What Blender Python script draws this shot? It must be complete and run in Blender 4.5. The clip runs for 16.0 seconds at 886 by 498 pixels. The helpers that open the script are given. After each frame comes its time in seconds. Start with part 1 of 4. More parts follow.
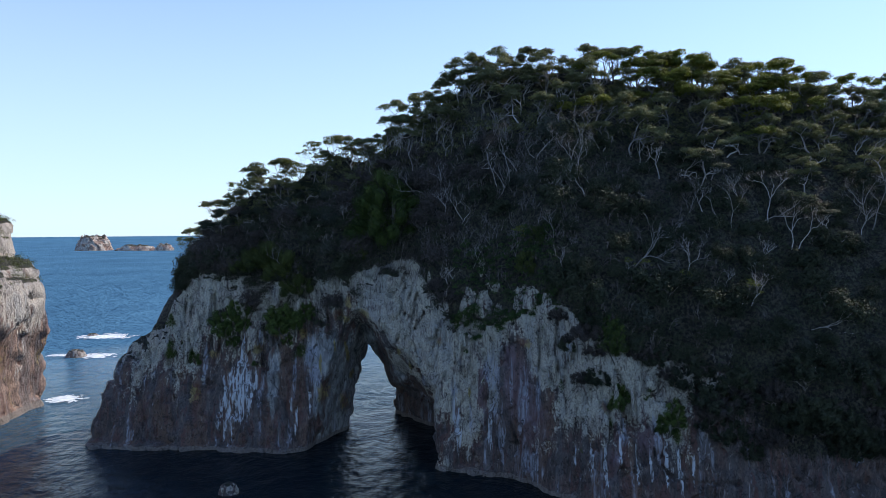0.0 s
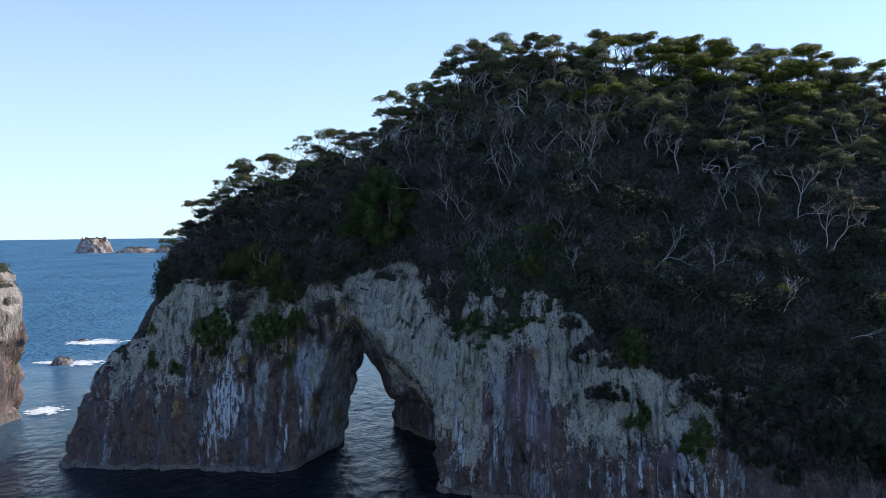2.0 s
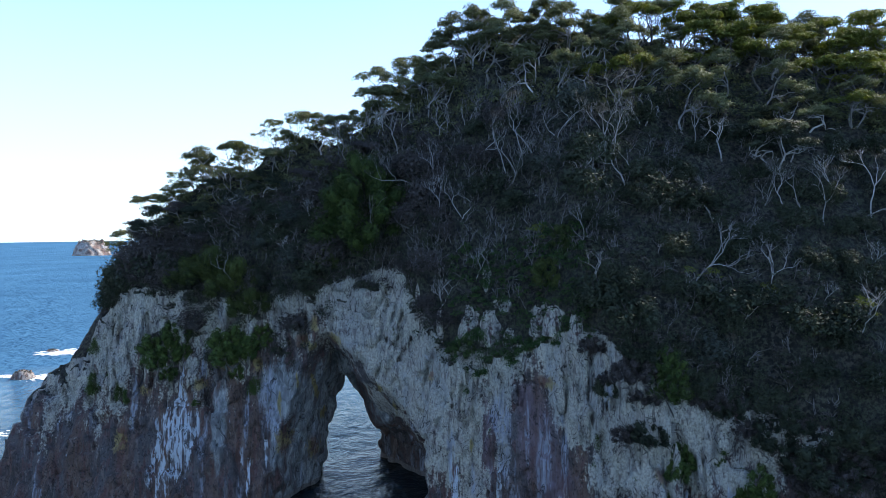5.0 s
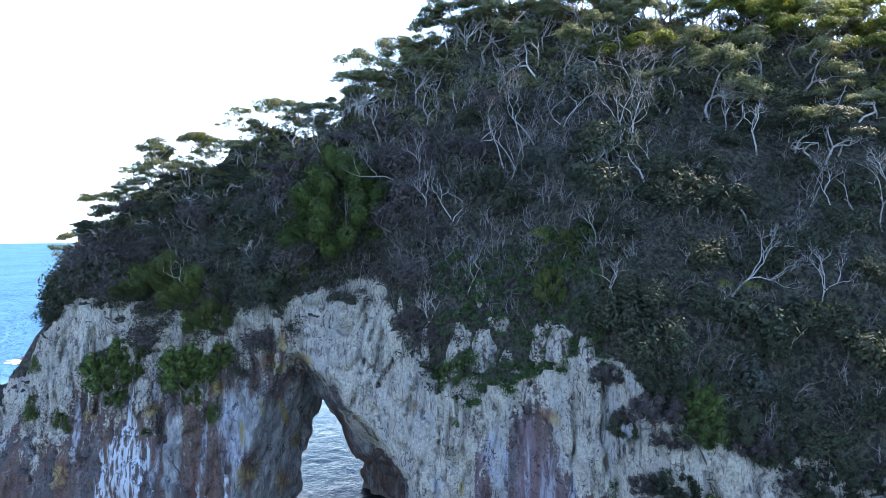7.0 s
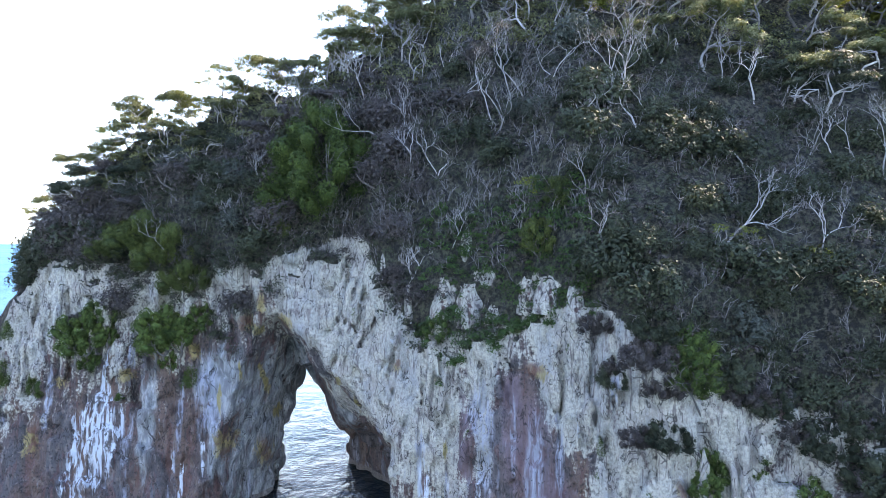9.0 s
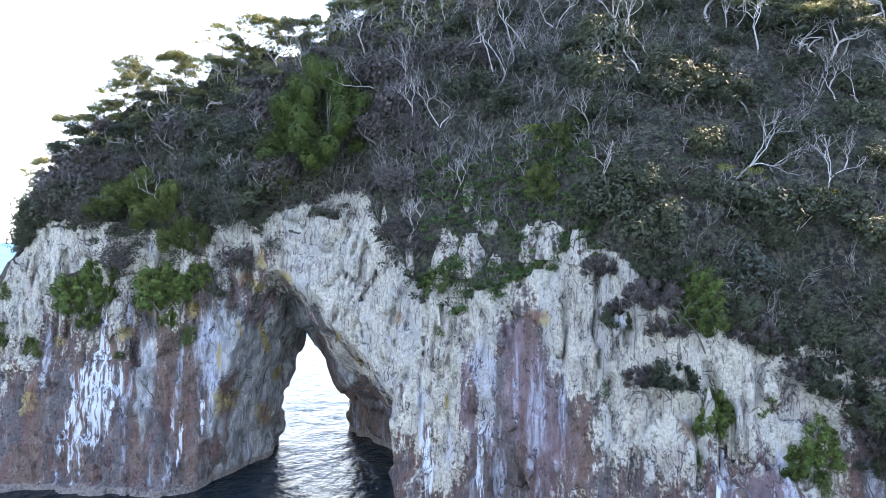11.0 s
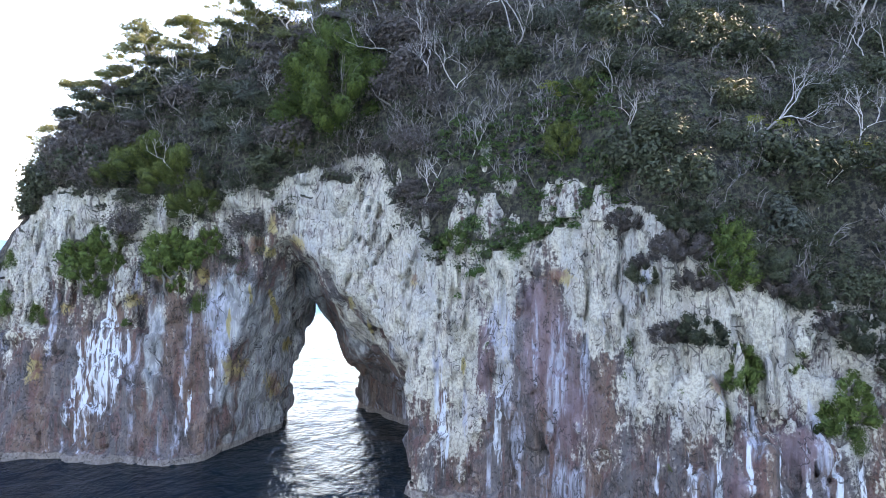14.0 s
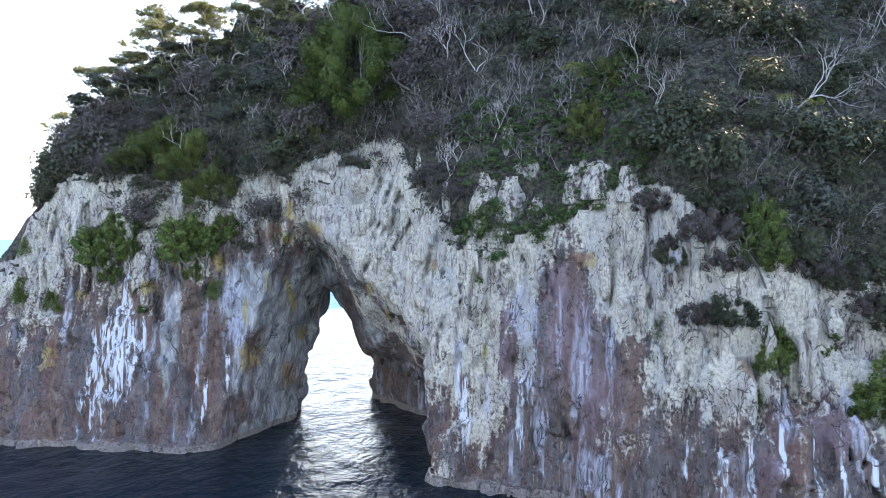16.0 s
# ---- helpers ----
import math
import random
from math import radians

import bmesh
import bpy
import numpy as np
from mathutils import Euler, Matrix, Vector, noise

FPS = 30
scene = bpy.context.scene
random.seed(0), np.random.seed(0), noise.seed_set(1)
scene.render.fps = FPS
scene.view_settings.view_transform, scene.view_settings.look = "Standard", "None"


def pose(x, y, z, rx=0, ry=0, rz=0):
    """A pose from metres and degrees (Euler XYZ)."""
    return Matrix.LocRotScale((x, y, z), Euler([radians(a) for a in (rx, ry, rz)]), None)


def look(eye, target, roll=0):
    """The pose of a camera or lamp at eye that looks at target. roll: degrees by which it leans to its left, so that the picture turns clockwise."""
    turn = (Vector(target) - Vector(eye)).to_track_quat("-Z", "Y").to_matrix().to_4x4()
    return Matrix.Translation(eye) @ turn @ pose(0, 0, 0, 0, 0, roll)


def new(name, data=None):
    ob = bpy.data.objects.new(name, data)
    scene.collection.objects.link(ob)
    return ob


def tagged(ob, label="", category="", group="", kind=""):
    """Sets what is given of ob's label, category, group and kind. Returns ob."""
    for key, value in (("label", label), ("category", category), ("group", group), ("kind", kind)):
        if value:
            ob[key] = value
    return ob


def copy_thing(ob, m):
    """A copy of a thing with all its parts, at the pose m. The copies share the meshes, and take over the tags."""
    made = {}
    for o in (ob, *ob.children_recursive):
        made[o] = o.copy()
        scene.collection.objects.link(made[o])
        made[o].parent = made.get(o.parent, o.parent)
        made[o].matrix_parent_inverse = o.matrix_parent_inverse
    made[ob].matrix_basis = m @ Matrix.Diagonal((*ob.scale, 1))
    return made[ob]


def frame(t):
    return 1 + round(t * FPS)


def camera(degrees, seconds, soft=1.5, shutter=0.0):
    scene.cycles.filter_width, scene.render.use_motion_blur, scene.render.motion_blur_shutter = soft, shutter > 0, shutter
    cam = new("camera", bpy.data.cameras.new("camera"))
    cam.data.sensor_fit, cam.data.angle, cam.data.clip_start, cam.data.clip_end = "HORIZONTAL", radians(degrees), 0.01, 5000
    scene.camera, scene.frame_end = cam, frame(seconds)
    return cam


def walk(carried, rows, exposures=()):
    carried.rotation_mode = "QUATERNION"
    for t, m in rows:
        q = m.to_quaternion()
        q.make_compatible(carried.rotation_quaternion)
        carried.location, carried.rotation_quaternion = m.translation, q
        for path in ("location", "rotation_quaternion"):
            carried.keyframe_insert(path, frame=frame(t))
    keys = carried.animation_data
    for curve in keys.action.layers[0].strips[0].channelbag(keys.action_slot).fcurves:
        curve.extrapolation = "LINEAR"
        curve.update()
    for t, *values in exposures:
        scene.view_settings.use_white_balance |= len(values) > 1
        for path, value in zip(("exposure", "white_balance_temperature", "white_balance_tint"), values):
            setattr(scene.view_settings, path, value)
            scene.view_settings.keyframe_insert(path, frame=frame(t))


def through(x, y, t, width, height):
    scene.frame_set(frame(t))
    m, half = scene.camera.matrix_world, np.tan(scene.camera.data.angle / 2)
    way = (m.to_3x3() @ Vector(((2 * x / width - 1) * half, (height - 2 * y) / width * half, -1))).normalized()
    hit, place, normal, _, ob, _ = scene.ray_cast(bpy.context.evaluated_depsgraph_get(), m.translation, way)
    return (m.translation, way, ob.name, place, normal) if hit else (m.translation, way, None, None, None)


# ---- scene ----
cam = camera(67.0, 16.0, 0.85)
METRES, EYE, TILT, LEAN, TURN = 42.0, 28.0, -1.35, 0.48, 0.0
ROWS = [
    (0.0, 0.0, 0.0, 0.0, 0.0, 0.0, 0.0),
    (0.5, 0.0012, 0.03, -0.0016, 0.05, 0.0, 0.06),
    (1.0, 0.0022, 0.0664, -0.0009, 0.09, 0.01, 0.13),
    (1.5, 0.0025, 0.1085, 0.0015, 0.11, 0.04, 0.19),
    (2.0, 0.0035, 0.1533, 0.002, 0.16, 0.09, 0.22),
    (2.5, 0.0042, 0.2016, 0.0017, 0.21, 0.14, 0.23),
    (3.0, 0.0061, 0.251, 0.001, 0.24, 0.17, 0.25),
    (3.5, 0.0083, 0.2999, 0.001, 0.23, 0.18, 0.26),
    (6.0, 0.0344, 0.5846, 0.0153, 0.3, 0.38, 0.21),
    (6.5, 0.0398, 0.641, 0.0211, 0.3, 0.44, 0.1),
    (7.0, 0.0473, 0.6775, 0.0165, 0.26, 0.5, 0.01),
    (7.5, 0.0558, 0.7043, -0.0025, 0.24, 0.58, -0.09),
    (8.0, 0.0637, 0.7206, -0.0263, 0.28, 0.63, -0.14),
    (8.5, 0.0707, 0.7275, -0.0477, 0.25, 0.69, -0.15),
    (9.0, 0.0741, 0.7297, -0.071, 0.19, 0.71, -0.17),
    (9.5, 0.0751, 0.7301, -0.0951, 0.17, 0.74, -0.19),
    (10.0, 0.074, 0.7317, -0.1184, 0.15, 0.74, -0.2),
    (12.5, 0.06, 0.7532, -0.1971, 0.08, 0.69, -0.36),
    (13.0, 0.056, 0.7569, -0.2061, 0.09, 0.7, -0.41),
    (13.5, 0.0492, 0.7611, -0.2149, 0.05, 0.68, -0.48),
    (14.0, 0.0411, 0.7664, -0.223, 0.1, 0.69, -0.53),
    (14.5, 0.0332, 0.7704, -0.231, 0.18, 0.66, -0.55),
    (15.0, 0.0261, 0.7741, -0.2387, 0.28, 0.69, -0.58),
    (15.5, 0.0184, 0.7773, -0.2458, 0.3, 0.71, -0.59),
    (16.0, 0.0116, 0.7799, -0.2499, 0.37, 0.71, -0.59),
]
EXPOSURES = [(0.0, 0.25, 6800, 11), (3.5, 0.46, 6850, 11), (6.0, 1.4, 6350, 8), (7.0, 2.08, 7000, 13), (8.5, 2.47, 7700, 17), (10.0, 2.9, 8400, 19), (12.5, 3.0, 8900, 20), (16.0, 2.82, 9000, 20)]
walk(cam, [(t, pose(0, 0, EYE, TILT, LEAN, TURN) @ pose(METRES * x, METRES * y, METRES * z, 90 + pitch, roll, yaw)) for t, x, y, z, yaw, pitch, roll in ROWS], EXPOSURES)

# ---- sky and sun ----
SUN_ELEVATION, SUN_AZIMUTH = 43.0, 56.0      # degrees; azimuth to the right of straight ahead
world = bpy.data.worlds.new("sky")
scene.world = world
world.use_nodes = True
wn = world.node_tree
sky = wn.nodes.new("ShaderNodeTexSky")
sky.sky_type = "NISHITA"
sky.sun_disc = False
sky.sun_elevation, sky.sun_rotation = radians(SUN_ELEVATION), radians(SUN_AZIMUTH)
sky.air_density, sky.dust_density, sky.ozone_density = 1.0, 0.2, 4.0
background = wn.nodes["Background"]
background.inputs["Strength"].default_value = 0.15
clear = wn.nodes.new("ShaderNodeMix")
clear.data_type, clear.blend_type = "RGBA", "MULTIPLY"
clear.inputs[0].default_value = 1.0
clear.inputs[7].default_value = (0.84, 1.0, 1.24, 1.0)
wn.links.new(sky.outputs[0], clear.inputs[6])
haze = wn.nodes.new("ShaderNodeMix")
haze.data_type, haze.blend_type = "RGBA", "DARKEN"
haze.inputs[0].default_value = 1.0
haze.inputs[7].default_value = (4.7, 5.8, 20.0, 1.0)
wn.links.new(clear.outputs[2], haze.inputs[6])
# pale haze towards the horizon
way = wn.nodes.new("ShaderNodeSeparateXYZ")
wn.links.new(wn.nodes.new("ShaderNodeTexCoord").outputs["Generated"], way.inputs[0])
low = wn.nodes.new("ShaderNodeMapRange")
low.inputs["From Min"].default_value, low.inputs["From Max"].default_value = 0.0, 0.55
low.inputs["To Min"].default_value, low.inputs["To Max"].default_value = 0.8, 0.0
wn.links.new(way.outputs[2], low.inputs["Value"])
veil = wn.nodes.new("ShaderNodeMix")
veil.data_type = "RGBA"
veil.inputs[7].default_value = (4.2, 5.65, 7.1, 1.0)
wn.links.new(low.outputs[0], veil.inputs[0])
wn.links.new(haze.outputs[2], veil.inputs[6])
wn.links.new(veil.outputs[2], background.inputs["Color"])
sun = new("sun", bpy.data.lights.new("sun", "SUN"))
sun.data.energy, sun.data.angle, sun.data.color = 4.0, radians(0.53), (1.0, 0.94, 0.84)
se, sa = radians(SUN_ELEVATION), radians(SUN_AZIMUTH)
sun.matrix_world = look((0, 0, 0), (-math.sin(sa) * math.cos(se), -math.cos(sa) * math.cos(se), -math.sin(se)))
sun.location = (60, 60, 150)


# ---- materials ----
class Nodes:
    """A small helper to wire node materials."""

    def __init__(self, name):
        self.mat = bpy.data.materials.new(name)
        self.mat.use_nodes = True
        self.t = self.mat.node_tree
        self.bsdf = self.t.nodes["Principled BSDF"]
        self.out = self.t.nodes["Material Output"]

    def put(self, socket, value):
        if isinstance(value, bpy.types.NodeSocket):
            self.t.links.new(value, socket)
        elif isinstance(value, tuple) and len(value) == 3 and socket.type == "RGBA":
            socket.default_value = (*value, 1.0)
        else:
            socket.default_value = value

    def node(self, kind, inputs=()):
        n = self.t.nodes.new(kind)
        for key, value in dict(inputs).items():
            self.put(n.inputs[key], value)
        return n

    def math(self, op, a, b=0.0, c=0.0, clamp=False):
        n = self.node("ShaderNodeMath", {0: a, 1: b, 2: c})
        n.operation, n.use_clamp = op, clamp
        return n.outputs[0]

    def ramp(self, value, low, high, a=0.0, b=1.0):
        n = self.node("ShaderNodeMapRange", {"Value": value, "From Min": low, "From Max": high, "To Min": a, "To Max": b})
        n.interpolation_type = "SMOOTHSTEP"
        return n.outputs[0]

    def mix(self, f, a, b, blend="MIX"):
        n = self.node("ShaderNodeMix")
        n.data_type, n.blend_type = "RGBA", blend
        for i, v in ((0, f), (6, a), (7, b)):
            self.put(n.inputs[i], v)
        return n.outputs[2]

    def coords(self, scale=(1, 1, 1)):
        c = self.t.nodes.new("ShaderNodeTexCoord").outputs["Object"]
        return self.node("ShaderNodeMapping", {"Vector": c, "Scale": scale}).outputs[0]

    def noise(self, vector, scale, detail=4.0, rough=0.55, distortion=0.0):
        return self.node("ShaderNodeTexNoise", {"Vector": vector, "Scale": scale, "Detail": detail, "Roughness": rough, "Distortion": distortion}).outputs[0]

    def strong(self, vector, scale, detail=5.0, rough=0.6, distortion=0.0, gain=3.2):
        """Noise spread over the whole range from 0 to 1."""
        f = self.noise(vector, scale, detail, rough, distortion)
        return self.math("MULTIPLY_ADD", self.math("SUBTRACT", f, 0.5), gain, 0.5, True)

    def bump(self, height, strength, distance, normal=None):
        n = self.node("ShaderNodeBump", {"Height": height, "Strength": strength, "Distance": distance})
        if normal is not None:
            self.put(n.inputs["Normal"], normal)
        return n.outputs[0]

    def attribute(self, name):
        n = self.node("ShaderNodeAttribute")
        n.attribute_name = name
        return n

    def finish(self, colour, roughness, normal=None, **more):
        self.put(self.bsdf.inputs["Base Color"], colour)
        self.put(self.bsdf.inputs["Roughness"], roughness)
        if normal is not None:
            self.put(self.bsdf.inputs["Normal"], normal)
        for key, value in more.items():
            self.put(self.bsdf.inputs[key.replace("_", " ")], value)
        return self.mat


def rock_material(name, cream, brown, dark):
    """Volcanic rock: brown-purple body, cream lichen, pale run-off streaks, ochre stains and soil by the mesh's masks."""
    n = Nodes(name)
    flat, tall, long = n.coords(), n.coords((1, 1, 0.3)), n.coords((1, 1, 0.09))
    fine = n.strong(flat, 4.5, 6.0, 0.65)
    mid = n.strong(flat, 0.55, 5.0, 0.6)
    speck = n.strong(n.coords((1, 1, 0.38)), 1.7, 8.0, 0.68, 0.3)
    crack = n.strong(tall, 1.5, 6.0, 0.6, 0.6)
    streak = n.strong(long, 1.3, 6.0, 0.62, 0.25)
    thin = n.strong(long, 4.0, 4.0, 0.6)
    a = n.node("ShaderNodeSeparateColor", {0: n.attribute("mask_a").outputs["Color"]})
    b = n.node("ShaderNodeSeparateColor", {0: n.attribute("mask_b").outputs["Color"]})
    c = n.node("ShaderNodeSeparateColor", {0: n.attribute("mask_c").outputs["Color"]})

    def about(v, k):
        return n.math("MULTIPLY", n.math("SUBTRACT", v, 0.5), k)

    wob = n.math("ADD", n.math("ADD", about(speck, 0.5), about(streak, 0.28)), about(fine, 0.3))
    body = n.mix(n.ramp(mid, 0.2, 0.8), brown, dark)
    band = n.strong(n.coords((1, 1, 0.06)), 0.5, 3.0, 0.5, 0.5)
    body = n.mix(n.ramp(band, 0.55, 0.9, 0.0, 0.7), body, (0.135, 0.128, 0.13))
    body = n.mix(n.ramp(band, 0.1, 0.42, 0.6, 0.0), body, (0.21, 0.125, 0.085))
    body = n.mix(n.ramp(thin, 0.55, 0.95, 0.0, 0.4), body, (0.23, 0.165, 0.155))
    body = n.mix(n.ramp(speck, 0.62, 0.9, 0.0, 0.55), body, (0.27, 0.215, 0.19))
    body = n.mix(n.ramp(streak, 0.15, 0.4, 0.6, 0.0), body, (0.15, 0.065, 0.055))
    body = n.mix(n.ramp(fine, 0.08, 0.4, 0.75, 0.0), body, (0.03, 0.024, 0.024))
    pale = n.mix(n.ramp(fine, 0.1, 0.8), (cream[0] * 0.62, cream[1] * 0.61, cream[2] * 0.63), cream)
    pale = n.mix(n.ramp(mid, 0.4, 0.9, 0.0, 0.6), pale, (0.40, 0.35, 0.315))
    pale = n.mix(n.ramp(band, 0.5, 0.95, 0.0, 0.45), pale, (0.36, 0.37, 0.37))
    pale = n.mix(n.ramp(n.math("ADD", n.math("MULTIPLY", crack, 0.6), n.math("MULTIPLY", speck, 0.4)), 0.17, 0.33, 0.7, 0.0), pale, (0.20, 0.155, 0.14))
    pale = n.mix(n.ramp(thin, 0.02, 0.24, 0.8, 0.0), pale, (0.16, 0.13, 0.12))
    sharp = n.strong(n.coords((1, 1, 0.3)), 6.0, 5.0, 0.7, 0.4)
    pale = n.mix(n.ramp(sharp, 0.08, 0.3, 0.5, 0.0), pale, (0.19, 0.155, 0.14))
    pale = n.mix(n.ramp(sharp, 0.7, 0.95, 0.0, 0.35), pale, (0.66, 0.635, 0.56))
    body = n.mix(n.ramp(sharp, 0.62, 0.95, 0.0, 0.4), body, (0.25, 0.195, 0.18))
    body = n.mix(n.ramp(n.math("ADD", c.outputs[0], wob), 0.2, 0.9, 0.0, 0.75), body, n.mix(streak, (0.15, 0.085, 0.085), (0.30, 0.215, 0.24)))
    # seepage colour, lightened to lift the shaded mouth of the arch
    body = n.mix(n.ramp(n.math("ADD", c.outputs[1], about(streak, 0.5)), 0.3, 0.8, 0.0, 0.85), body, n.mix(n.ramp(speck, 0.2, 0.8), (0.24, 0.25, 0.255), n.mix(thin, (0.40, 0.43, 0.45), (0.56, 0.56, 0.52))))
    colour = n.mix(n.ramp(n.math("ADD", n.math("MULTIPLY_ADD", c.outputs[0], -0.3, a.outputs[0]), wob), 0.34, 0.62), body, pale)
    colour = n.mix(n.math("MULTIPLY", n.ramp(n.math("ADD", b.outputs[1], about(streak, 0.5)), 0.4, 0.8), n.ramp(thin, 0.15, 0.85, 0.1, 0.85)), colour, (0.43, 0.45, 0.52))
    colour = n.mix(n.ramp(n.math("ADD", a.outputs[2], wob), 0.55, 0.95, 0.0, 0.8), colour, n.mix(n.ramp(mid, 0.3, 0.7), (0.19, 0.085, 0.05), (0.38, 0.28, 0.10)))
    colour = n.mix(n.math("MULTIPLY", n.ramp(n.math("ADD", a.outputs[1], n.math("ADD", about(streak, 0.5), about(thin, 0.6))), 0.35, 0.75), n.ramp(thin, 0.25, 0.6, 0.2, 1.0)), colour, (0.66, 0.70, 0.74))
    colour = n.mix(n.ramp(n.math("ADD", b.outputs[2], about(speck, 0.3)), 0.35, 0.65, 0.0, 0.8), colour, n.mix(fine, (0.14, 0.115, 0.10), (0.33, 0.29, 0.255)))
    colour = n.mix(n.ramp(n.math("ADD", c.outputs[2], about(speck, 0.7)), 0.45, 0.85, 0.0, 0.85), colour, (0.36, 0.275, 0.09))
    line = n.math("ABSOLUTE", n.math("SUBTRACT", n.strong(n.coords((1, 1, 0.55)), 0.9, 4.0, 0.55, 0.8, 2.2), 0.5))
    joint = n.math("MULTIPLY", n.ramp(line, 0.012, 0.035, 1.0, 0.0), n.ramp(mid, 0.35, 0.6))
    colour = n.mix(n.math("MULTIPLY", joint, 0.8), colour, (0.03, 0.025, 0.024))
    leaf = n.strong(flat, 3.0, 6.0, 0.7)
    soil = n.mix(n.ramp(leaf, 0.25, 0.85), (0.012, 0.011, 0.008), n.mix(mid, (0.06, 0.07, 0.035), (0.10, 0.085, 0.06)))
    colour = n.mix(n.ramp(n.math("ADD", b.outputs[0], wob), 0.4, 0.6), colour, soil)
    height = n.math("ADD", n.math("ADD", n.math("MULTIPLY", fine, 0.22), n.math("MULTIPLY", crack, 0.45)), n.math("ADD", n.math("MULTIPLY", speck, 0.4), n.math("MULTIPLY_ADD", thin, 0.15, n.math("MULTIPLY", joint, -0.3))))
    return n.finish(colour, n.math("MULTIPLY_ADD", fine, 0.15, 0.78), n.bump(height, 0.85, 0.6))


def leaf_material(name, low, high, hue_spread=0.35, through=0.25):
    """Leaves: colour varies from spray to spray and from plant to plant; some light passes through."""
    n = Nodes(name)
    island = n.node("ShaderNodeNewGeometry").outputs["Random Per Island"]
    plant = n.node("ShaderNodeObjectInfo").outputs["Random"]
    f = n.math("ADD", n.math("MULTIPLY", island, 1.0 - hue_spread), n.math("MULTIPLY", plant, hue_spread))
    grain = n.ramp(n.noise(n.coords(), 7.0, 3.0, 0.7), 0.32, 0.68, 0.6, 1.25)
    grain = n.node("ShaderNodeCombineColor", {0: grain, 1: grain, 2: grain}).outputs[0]
    colour = n.mix(1.0, n.mix(f, low, high), grain, "MULTIPLY")
    n.finish(colour, 0.65, n.bump(n.noise(n.coords(), 9.0, 3.0, 0.7), 0.8, 0.12), Specular_IOR_Level=0.2)
    trans = n.node("ShaderNodeBsdfTranslucent", {"Color": n.mix(0.5, colour, (0.16, 0.19, 0.02))})
    shade = n.node("ShaderNodeMixShader", {0: through, 1: n.bsdf.outputs[0], 2: trans.outputs[0]})
    n.t.links.new(shade.outputs[0], n.out.inputs["Surface"])
    return n.mat


def bark_material(name, low, high):
    n = Nodes(name)
    tall = n.coords((1, 1, 0.3))
    g = n.noise(tall, 5.0, 5.0)
    plant = n.node("ShaderNodeObjectInfo").outputs["Random"]
    colour = n.mix(n.ramp(n.math("ADD", g, n.math("MULTIPLY", n.math("SUBTRACT", plant, 0.5), 0.35)), 0.25, 0.75), low, high)
    return n.finish(colour, 0.85, n.bump(g, 0.6, 0.03))


def water_material():
    """Sheltered water by the cliff is smooth, its colour darkened for the cliff's shade; the open sea is choppier and
    bluer.
    """
    n = Nodes("sea_water")
    flat = n.coords((1, 0.75, 1))
    swell = n.noise(flat, 0.11, 3.0, 0.5)
    chop = n.noise(flat, 0.55, 5.0, 0.6, 0.4)
    ripple = n.noise(flat, 2.6, 4.0, 0.6)
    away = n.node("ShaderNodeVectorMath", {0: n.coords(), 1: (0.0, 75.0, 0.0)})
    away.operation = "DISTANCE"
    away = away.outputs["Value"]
    normal = n.bump(swell, n.ramp(away, 40, 130, 0.25, 0.8), 3.5)
    normal = n.bump(chop, n.ramp(away, 30, 110, 0.3, 1.0), 1.6, normal)
    normal = n.bump(ripple, 0.7, 0.12, normal)
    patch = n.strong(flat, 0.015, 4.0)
    # the sea's own blue, raised to stand in for reflected sky
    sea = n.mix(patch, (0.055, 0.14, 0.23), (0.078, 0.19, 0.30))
    # the near colour is almost black, with the island's shade put in
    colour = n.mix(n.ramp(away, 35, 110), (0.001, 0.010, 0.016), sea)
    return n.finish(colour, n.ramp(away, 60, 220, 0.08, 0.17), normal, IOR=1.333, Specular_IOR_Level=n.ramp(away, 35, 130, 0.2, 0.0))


def foam_material():
    n = Nodes("foam")
    g = n.noise(n.coords(), 1.1, 6.0)
    return n.finish(n.mix(n.ramp(g, 0.35, 0.65), (0.55, 0.62, 0.66), (0.86, 0.88, 0.9)), 0.8)


ROCK = rock_material("weathered_cliff_rock", (0.615, 0.57, 0.46), (0.138, 0.095, 0.083), (0.078, 0.068, 0.065))
WARM_ROCK = rock_material("warm_cliff_rock", (0.62, 0.54, 0.45), (0.40, 0.26, 0.19), (0.28, 0.18, 0.14))
# sun is put into the crown leaf colours, shade into the dark leaves
LEAF_CANOPY = leaf_material("canopy_leaves", (0.075, 0.083, 0.042), (0.26, 0.255, 0.122), 0.5, 0.26)
LEAF_YELLOW = leaf_material("yellow_green_leaves", (0.09, 0.11, 0.02), (0.26, 0.265, 0.045), 0.4, 0.3)
LEAF_DARK = leaf_material("shade_darkened_leaves", (0.02, 0.026, 0.016), (0.075, 0.085, 0.049), 0.5, 0.08)
LEAF_BRIGHT = leaf_material("bright_shrub_leaves", (0.034, 0.066, 0.018), (0.11, 0.15, 0.036), 0.35, 0.08)
LEAF_OLIVE = leaf_material("olive_shrub_leaves", (0.036, 0.052, 0.015), (0.115, 0.138, 0.034), 0.4, 0.04)
LEAF_GREY = leaf_material("grey_green_leaves", (0.036, 0.043, 0.034), (0.10, 0.108, 0.085), 0.4, 0.08)
LEAF_BROWN = leaf_material("brown_grey_leaves", (0.05, 0.041, 0.039), (0.125, 0.104, 0.096), 0.4, 0.1)
LEAF_FEATHER = leaf_material("feathery_green_leaves", (0.024, 0.044, 0.011), (0.08, 0.112, 0.024), 0.2, 0.03)
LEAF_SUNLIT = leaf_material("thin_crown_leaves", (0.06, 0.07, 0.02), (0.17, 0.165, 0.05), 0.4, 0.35)
